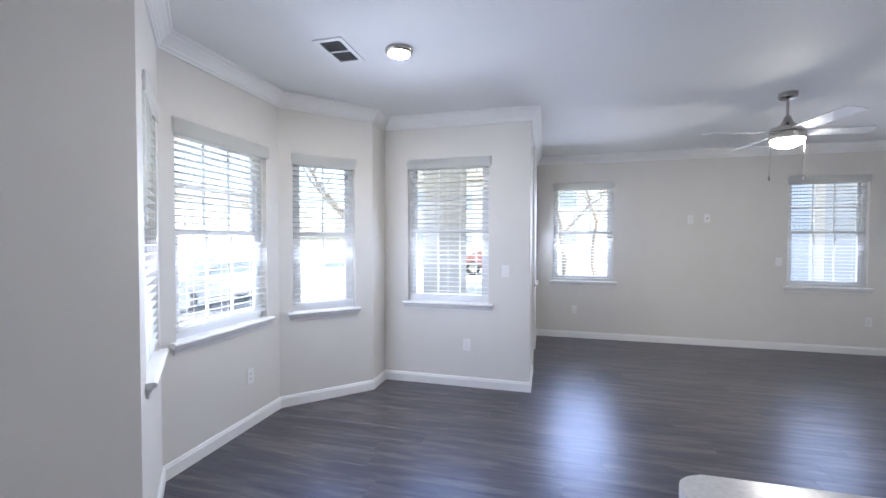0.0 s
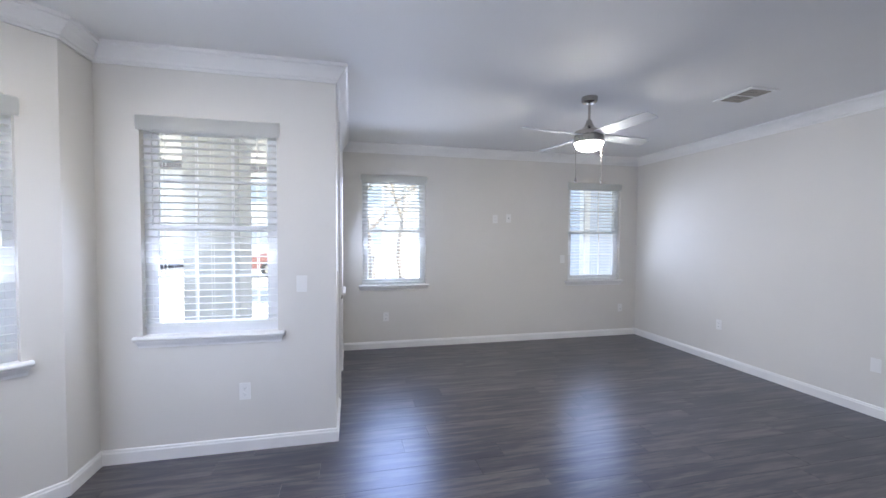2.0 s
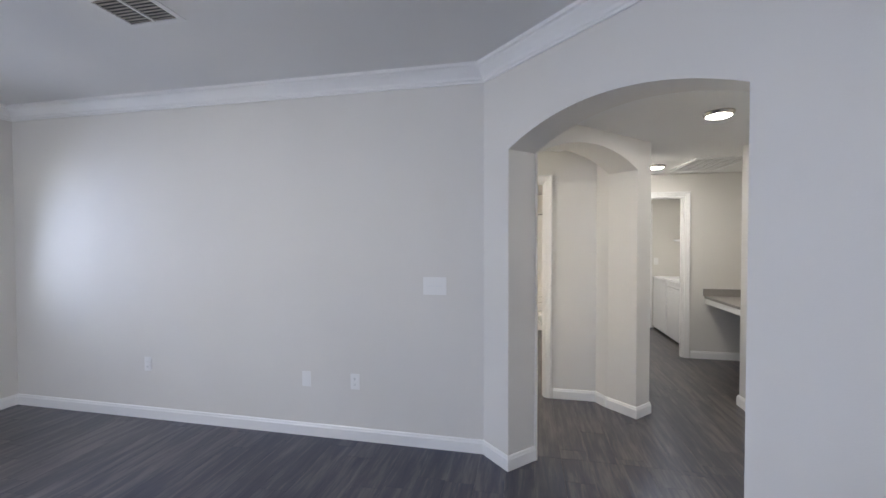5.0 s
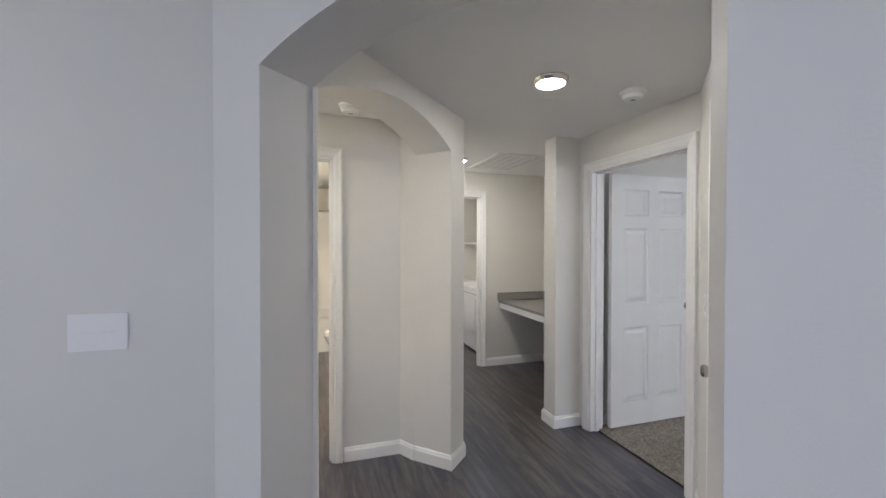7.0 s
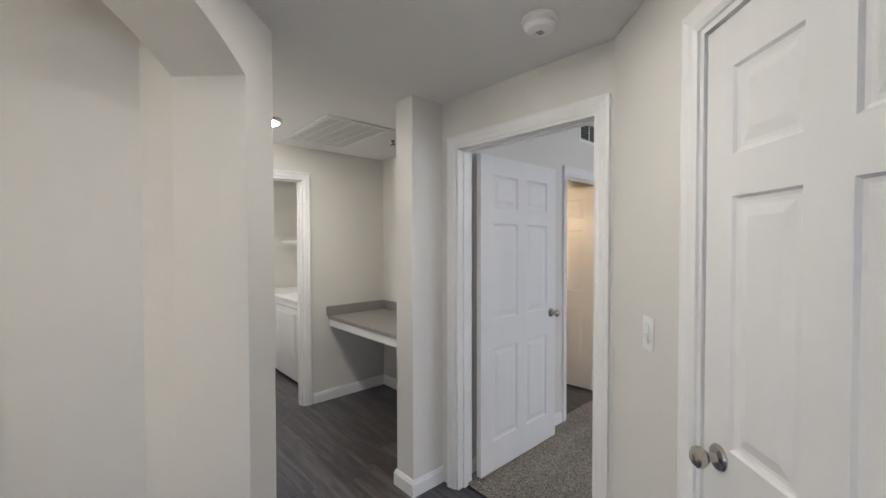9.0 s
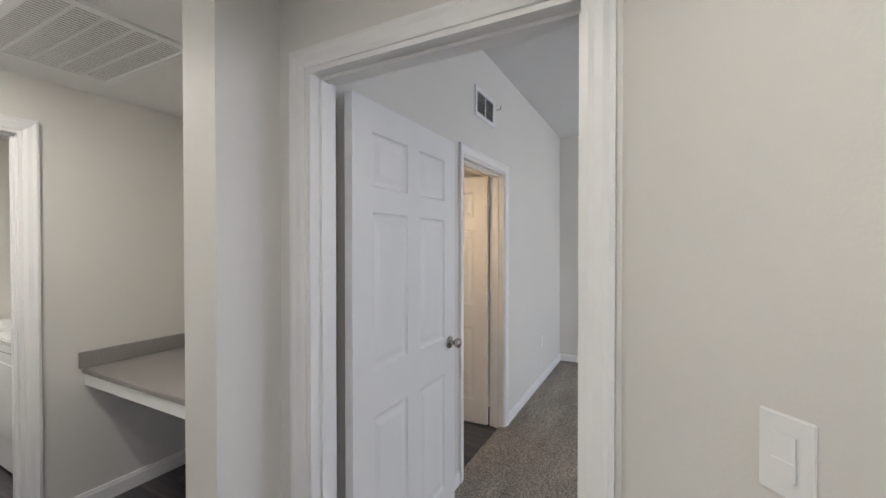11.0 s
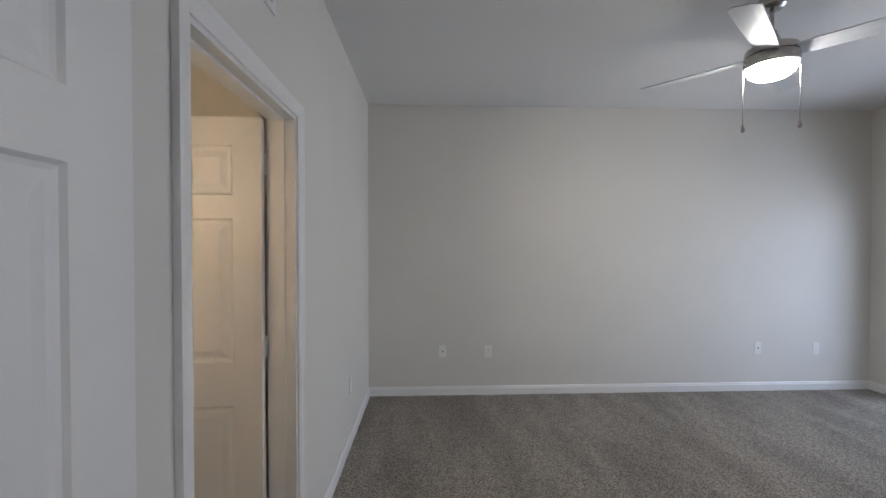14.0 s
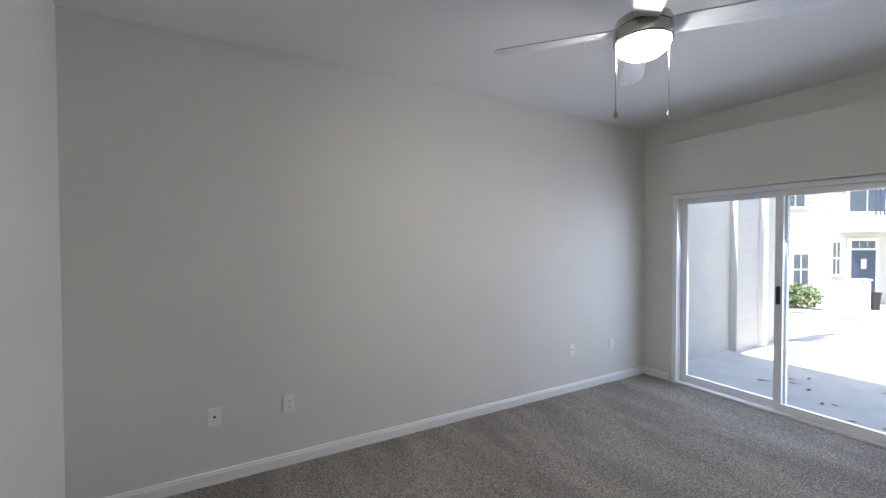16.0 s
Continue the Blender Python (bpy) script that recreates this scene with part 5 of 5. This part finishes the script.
# own roof, out of view, added for shade
tagged(obj("roof_shade", prism(bmesh.new(), [(1.36, -5.2), (10.7, -5.2), (10.7, 6.2), (1.0, 6.2), (1.0, 3.8), (-0.5, 3.8), (-1.1, 2.9), (-1.1, 1.4), (-0.5, 0.8), (-0.5, -0.95), (1.36, -0.95)], 2.97, 3.08), ROOFM), "unseen roof slab added to shade the flat", "roof", kind="structure")


def neighbour(m, label):
    """Two-storey lap-sided house across the walk; local +y faces us, local x runs to our left, the door's middle at 0."""
    e = thing("house", m, label, "house", "houses across the walk")
    part("wall", B(-6, 7, -6, -0.02, -0.3, 6.2), SIDING, e)
    first = None
    for i in range(38):
        if first is None:
            bm = bmesh.new()
            pr = [(-0.0195, 0), (0.004, 0), (-0.010, 0.168), (-0.0195, 0.168)]
            a, b = [bm.verts.new((0.9, y, z)) for y, z in pr], [bm.verts.new((7.0, y, z)) for y, z in pr]
            bm.faces.new(a), bm.faces.new(b[::-1])
            for k in range(4):
                bm.faces.new((a[k], a[(k + 1) % 4], b[(k + 1) % 4], b[k]))
            first = part("board", bm, SIDING, e)
        else:
            share("board", first, e, pose(0, 0, i * 0.16))
    part("porch_beam", B(-6, 0.95, 0.0, 1.3, 2.73, 3.28, bevel=0.01), TRIM, e, "white porch beam under the balcony")
    part("roof", B(-6.4, 7.4, -6.4, 0.5, 6.2, 6.5), ROOFM, e)
    for u, z, ww, hh in ((2.35, 0.75, 0.55, 1.15), (1.02, 1.15, 0.26, 1.2), (-0.1, 3.5, 1.3, 1.7), (2.6, 3.7, 0.7, 1.3), (-2.6, 3.5, 1.2, 1.7)):
        wn_ = part("window", B(u - ww / 2 - 0.09, u + ww / 2 + 0.09, -0.018, 0.035, z - 0.09, z + hh + 0.09), TRIM, e)
        part("pane", B(u - ww / 2, u + ww / 2, 0.0355, 0.04, z, z + hh), GLASSDARK, wn_)
        part("muntin", B(u - ww / 2, u + ww / 2, 0.0405, 0.05, z + hh / 2 - 0.025, z + hh / 2 + 0.025), TRIM, wn_)
        part("muntin", B(u - 0.015, u + 0.015, 0.0405, 0.047, z, z + hh), TRIM, wn_)
    dr = part("door", B(-0.58, 0.58, -0.018, 0.03, 0.0, 2.50), TRIM, e)
    part("door_leaf", B(-0.455, 0.455, 0.031, 0.05, 0.0, 2.05, bevel=0.004), BLUEDOOR, dr, "navy blue panelled door")
    part("notice", B(-0.1, 0.1, 0.0505, 0.053, 1.35, 1.72), TRIM, dr, "white notice on the door")
    for i in range(3):
        part("transom_pane", B(-0.44 + i * 0.30, -0.16 + i * 0.30, 0.031, 0.036, 2.12, 2.40), GLASSDARK, dr)
    rail = part("balcony_rail", B(-6, 0.95, 1.2, 1.26, 4.2, 4.27), BLUEDOOR, e, "dark balcony rail")
    b0 = None
    for i in range(46):
        if b0 is None:
            b0 = part("baluster", B(0, 0.03, 1.215, 1.245, 3.28, 4.2), BLUEDOOR, rail)
            b0.matrix_basis = pose(-6, 0, 0)
        else:
            share("baluster", b0, rail, pose(-6 + i * 0.152, 0, 0))
    return e


HZ = -0.87
HM = at((-15.3, -7.5), (0.873, -0.4875)) @ pose(0, 0, HZ)
neighbour(HM, "two-storey pale lap-sided house with a navy front door")
pb = thing("utility_box", HM @ pose(1.3, 1.2, 0.0), "pale twin utility pedestal by the neighbours' porch", "utility box")
part("pedestal", B(-0.26, -0.02, -0.12, 0.12, 0, 1.02, bevel=0.03), TRIM, pb)
part("pedestal", B(0.02, 0.26, -0.12, 0.12, 0, 1.02, bevel=0.03), TRIM, pb)
part("cap", B(-0.29, 0.29, -0.15, 0.15, 1.02, 1.08, bevel=0.02), TRIM, pb)
bn = thing("bin", HM @ pose(0.78, 1.1, 0), "dark grey bin beside the pedestal", "bin")
part("body", lathe(bmesh.new(), [(0, 0), (0.18, 0), (0.22, 0.55), (0.24, 0.56), (0.24, 0.6), (0, 0.6)], 20), RUBBER, bn, "", True)
tagged(obj("pavement_house", B(-6, 5, -0.02, 2.4, -0.25, 0.0), CONCRETE, m=HM), "pale concrete apron of the neighbours' porch", "pavement", kind="structure")


def leaves(bm, c, r, n, size, rng, flat=1.0):
    for _ in range(n):
        while True:
            p = Vector((rng.uniform(-1, 1), rng.uniform(-1, 1), rng.uniform(-1, 1)))
            if 0.25 < p.length < 1:
                break
        p = Vector(c) + Vector((p.x * r, p.y * r, p.z * r * flat))
        q = Euler((rng.uniform(-1.2, 1.2), rng.uniform(-1.2, 1.2), rng.uniform(0, 6.3))).to_matrix()
        s = size * rng.uniform(0.6, 1.3)
        bm.faces.new([bm.verts.new(p + q @ Vector(v) * s) for v in ((-0.5, 0, 0), (0, -0.28, 0.06), (0.5, 0, 0), (0, 0.28, 0.06))])


def tree(x, y, h, seed, leafy, label, leaf=None):
    rng = random.Random(seed)
    e = thing("tree", pose(x, y, gz(x) - 0.02), label, "tree", "street trees")
    bt, bl_ = bmesh.new(), bmesh.new()
    def grow(p, d, length, r, depth):
        q = p
        for i in range(3):
            d = (d + Vector((rng.uniform(-0.22, 0.22), rng.uniform(-0.22, 0.22), rng.uniform(-0.02, 0.14)))).normalized()
            n = q + d * length / 3
            tube(bt, q, n, r * (1 - 0.14 * i), r * (1 - 0.14 * (i + 1)), 7 if depth < 2 else 5)
            q = n
        if depth == 4 or (depth == 3 and leafy):
            leaves(bl_, q, 0.55 if leafy else 0.3, (70 if leafy else 14 if leaf else 5), 0.13, rng, 0.7)
        if depth < 4:
            for k in range(4 if leaf and depth < 3 else 3 if depth < 3 else 2):
                a = rng.uniform(0, 6.3)
                side = Vector((math.cos(a), math.sin(a), rng.uniform(0.15, 0.8))).normalized()
                grow(q, (d * 0.55 + side).normalized(), length * rng.uniform(0.6, 0.8), r * 0.52, depth + 1)
    grow(Vector((0, 0, 0)), Vector((0, 0, 1)), h * 0.36, h * (0.015 if leaf else 0.024), 0)
    part("trunk", bt, BARK, e, "grey-brown trunk and limbs", True)
    part("crown", bl_, leaf or LEAF, e, "sparse green leaves" if not leafy else "dense green leaves")
    return e


tree(-4.9, 4.4, 6.0, 3, False, "young street tree, nearly bare, outside the bay")
tree(-5.8, 0.9, 5.5, 5, False, "young street tree, nearly bare, beside the walk")
tree(-3.3, 8.6, 5.5, 8, True, "leafy street tree beyond the porch")
tree(1.9, 12.5, 5.0, 11, True, "leafy tree outside the far window")
tree(3.3, 16.5, 6.5, 14, True, "leafy tree behind the far window")
tree(-5.72, -7.15, 5.0, 17, False, "young tree with white blossom by the walk", BLOSSOM)
for u, v_, r, sd in ((3.25, 1.0, 0.62, 1), (4.25, 1.0, 0.66, 2)):
    sb = thing("shrub", HM @ pose(u, v_, 0), "clipped green shrub by the neighbours' wall", "shrub", "shrubs")
    bm = bmesh.new()
    leaves(bm, (0, 0, r * 0.72), r, 1100, 0.11, random.Random(sd), 0.72)
    part("foliage", bm, LEAF, sb)


def car(m, paint, label, high=0.0):
    e = thing("car", m, label, "car", "parked cars")
    prof = [(-2.15, 0.32), (-2.2, 0.6), (-2.05, 0.82), (-1.0, 0.95 + high * 0.3), (-0.35, 1.38 + high), (1.2, 1.42 + high), (2.0, 0.98 + high * 0.6), (2.2, 0.85), (2.2, 0.35)]
    bm = bmesh.new()
    L_, R_ = [bm.verts.new((x, -0.88 + (0.16 if z > 1.2 else 0), z)) for x, z in prof], [bm.verts.new((x, 0.88 - (0.16 if z > 1.2 else 0), z)) for x, z in prof]
    bm.faces.new(L_), bm.faces.new(R_[::-1])
    for i in range(len(prof)):
        bm.faces.new((L_[i], L_[(i + 1) % len(prof)], R_[(i + 1) % len(prof)], R_[i]))
    bmesh.ops.bevel(bm, geom=list(bm.edges), offset=0.06, segments=2, affect="EDGES", clamp_overlap=True)
    part("body", bm, paint, e, "", True)
    for s in (-1, 1):
        bm = bmesh.new()
        pts = [(-0.85, 1.0 + high * 0.35), (-0.32, 1.32 + high), (1.1, 1.35 + high), (1.65, 1.02 + high * 0.5)]
        bm.faces.new([bm.verts.new((x, s * (0.90 - (0.15 if z > 1.2 else 0.0)), z)) for x, z in pts])
        r = bmesh.ops.extrude_face_region(bm, geom=bm.faces[:])
        for v in r["geom"]:
            if isinstance(v, bmesh.types.BMVert):
                v.co.y -= s * 0.02
        part("side_window", bm, CARGLASS, e)
        for x in (-1.35, 1.35):
            w_ = part("wheel", lathe(bmesh.new(), [(0, -0.1), (0.31, -0.1), (0.33, -0.06), (0.33, 0.06), (0.31, 0.1), (0, 0.1)], 24, pose(x, s * 0.80, 0.33, 90, 0, 0)), RUBBER, e, "black tyre", True)
            part("rim", lathe(bmesh.new(), [(0, 0.105), (0.19, 0.103), (0.2, 0.09), (0, 0.09)], 20, pose(x, s * 0.80, 0.33, 90 if s < 0 else -90, 0, 0)), NICKEL, w_)
        part("headlight", B(-2.2, -2.1, s * 0.62 - 0.14, s * 0.62 + 0.14, 0.66, 0.78, bevel=0.02), CHROME, e)
        part("tail_light", B(2.13, 2.215, s * 0.66 - 0.1, s * 0.66 + 0.1, 0.72, 0.86, bevel=0.02), CARRED, e)
    return e


car(pose(-7.6, 4.9, gz(-7.6) + 0.02, 0, 0, 70), CARDARK, "dark blue-grey parked car on the street", 0.15)
car(pose(-8.2, 9.6, gz(-8.2) + 0.02, 0, 0, 75), mat("car_paint_silver", (0.45, 0.46, 0.48), 0.25, 0.6), "silver parked car on the street")
car(pose(-0.6, 18.5, GZ + 0.005, 0, 0, 8), CARRED, "maroon parked vehicle beyond the porch", 0.2)
far = thing("apartment_block", pose(-30, 10, gz(-30)), "pale two-storey apartment block across the street", "building")
part("wall", B(-6, 0, -25, 30, 0, 6), SIDING, far)
part("roof", B(-6.5, 0.5, -25.5, 30.5, 6, 7.2), ROOFM, far)
for i in range(14):
    for z in (0.9, 3.8):
        wq = part("window", B(0.001, 0.05, -23 + i * 3.8, -21.6 + i * 3.8, z, z + 1.5), TRIM, far)
        part("pane", B(0.051, 0.06, -22.9 + i * 3.8, -21.7 + i * 3.8, z + 0.1, z + 1.4), GLASSFAR, wq)
far2 = thing("apartment_block", pose(2, 30, GZ), "pale apartment block behind the trees", "building")
part("wall", B(-16, 18, 0, 6, 0, 6), SIDING, far2)
part("roof", B(-16.5, 18.5, -0.5, 6.5, 6, 7.2), ROOFM, far2)
for i in range(9):
    for z in (0.9, 3.8):
        wq = part("window", B(-15 + i * 3.8, -13.6 + i * 3.8, -0.05, -0.001, z, z + 1.5), TRIM, far2)
        part("pane", B(-14.9 + i * 3.8, -13.7 + i * 3.8, -0.06, -0.051, z + 0.1, z + 1.4), GLASSFAR, wq)

# ---- floors ----
sub = obj("floor_base", prism(bmesh.new(), [(-1.05, -0.9), (5.0, -0.9), (5.6, -0.79), (6.78, -0.79), (6.78, -1.55), (10.4, -1.55), (10.5, 2.7), (5.7, 2.7), (5.7, 6.1), (1.05, 6.1), (1.05, 3.75), (-0.42, 3.75), (-1.05, 2.8)], -0.12, -0.006), DARK)
tagged(sub, "dark underlay beneath the planks", "floor", kind="structure")
fl = thing("floor", pose(0, 0, 0), "dark grey-brown wood-look vinyl plank floor", "floor", kind="structure")
PL_W, PL_L = 0.182, 1.22


def plank_mesh(l):
    bm = bmesh.new()
    g, b = 0.0003, 0.0007
    lo = [(g, g), (l - g, g), (l - g, PL_W - g), (g, PL_W - g)]
    hi = [(g + b, g + b), (l - g - b, g + b), (l - g - b, PL_W - g - b), (g + b, PL_W - g - b)]
    A_ = [bm.verts.new((x, y, -0.005)) for x, y in lo]
    B_ = [bm.verts.new((x, y, -b)) for x, y in lo]
    C_ = [bm.verts.new((x, y, 0)) for x, y in hi]
    for p, q in ((A_, B_), (B_, C_)):
        for i in range(4):
            bm.faces.new((p[i], p[(i + 1) % 4], q[(i + 1) % 4], q[i]))
    bm.faces.new(C_)
    return bm


pm = None
def lay(x0, x1, y0, y1, seed):
    """Rows of planks along x, cut to length at the walls by running under them."""
    global pm
    rng = random.Random(seed)
    y = y0
    while y < y1 - 0.02:
        x = x0 - rng.uniform(0, PL_L)
        while x < x1:
            a, b = max(x, x0), min(x + PL_L, x1)
            if b - a > 0.02:
                if b - a > PL_L - 1e-6:
                    if pm is None:
                        pm = part("plank", plank_mesh(PL_L), PLANK, fl)
                        pm.matrix_basis = pose(a, y, 0)
                    else:
                        share("plank", pm, fl, pose(a, y, 0))
                else:
                    o = part("plank", plank_mesh(b - a), PLANK, fl)
                    o.matrix_basis = pose(a, y, 0)
            x += PL_L
        y += PL_W


ROW0 = -0.85
row = lambda n: ROW0 + n * PL_W
lay(-0.95, 5.62, row(0), row(14), 1)       # kitchen, bay
lay(-0.95, 5.62, row(14), row(20), 2)
lay(-0.90, 5.62, row(20), row(23), 3)
lay(-0.40, 5.62, row(23), row(25), 7)
lay(1.10, 5.62, row(25), row(38), 4)
lay(5.62, 10.4, row(0), row(20), 5)
lay(6.80, 10.4, row(-4), row(0), 6)
slabe = obj("floor_ensuite", B(6.66, 8.75, -3.35, -1.60, -0.1, 0.0), PLANK)
tagged(slabe, "dark vinyl floor of the ensuite", "floor", kind="structure")
# carpet with a softly uneven surface and rolled edge
bm = bmesh.new()
rc_ = random.Random(9)
nx, ny = 360, 300
cx0, cx1, cy0, cy1 = XBW - 0.0, XBE + 0.04, YBS, -0.80
gv = [[bm.verts.new((cx0 + (cx1 - cx0) * i / nx, cy0 + (cy1 - cy0) * j / ny, 0.011 + 0.003 * noise.noise(Vector((i * 0.11, j * 0.11, 0))) + rc_.uniform(-0.0014, 0.0014))) for j in range(ny + 1)] for i in range(nx + 1)]
for i in range(nx):
    for j in range(ny):
        bm.faces.new((gv[i][j], gv[i + 1][j], gv[i + 1][j + 1], gv[i][j + 1]))
cpt = obj("floor_carpet", bm, CARPET, smooth=True)
tagged(cpt, "speckled grey-beige frieze carpet", "carpet", kind="structure")
cb = obj("floor_bedroom_base", B(1.40, 6.66, -5.12, -0.79, -0.12, 0.002), DARK)
tagged(cb, "underlay beneath the carpet", "floor", kind="structure")
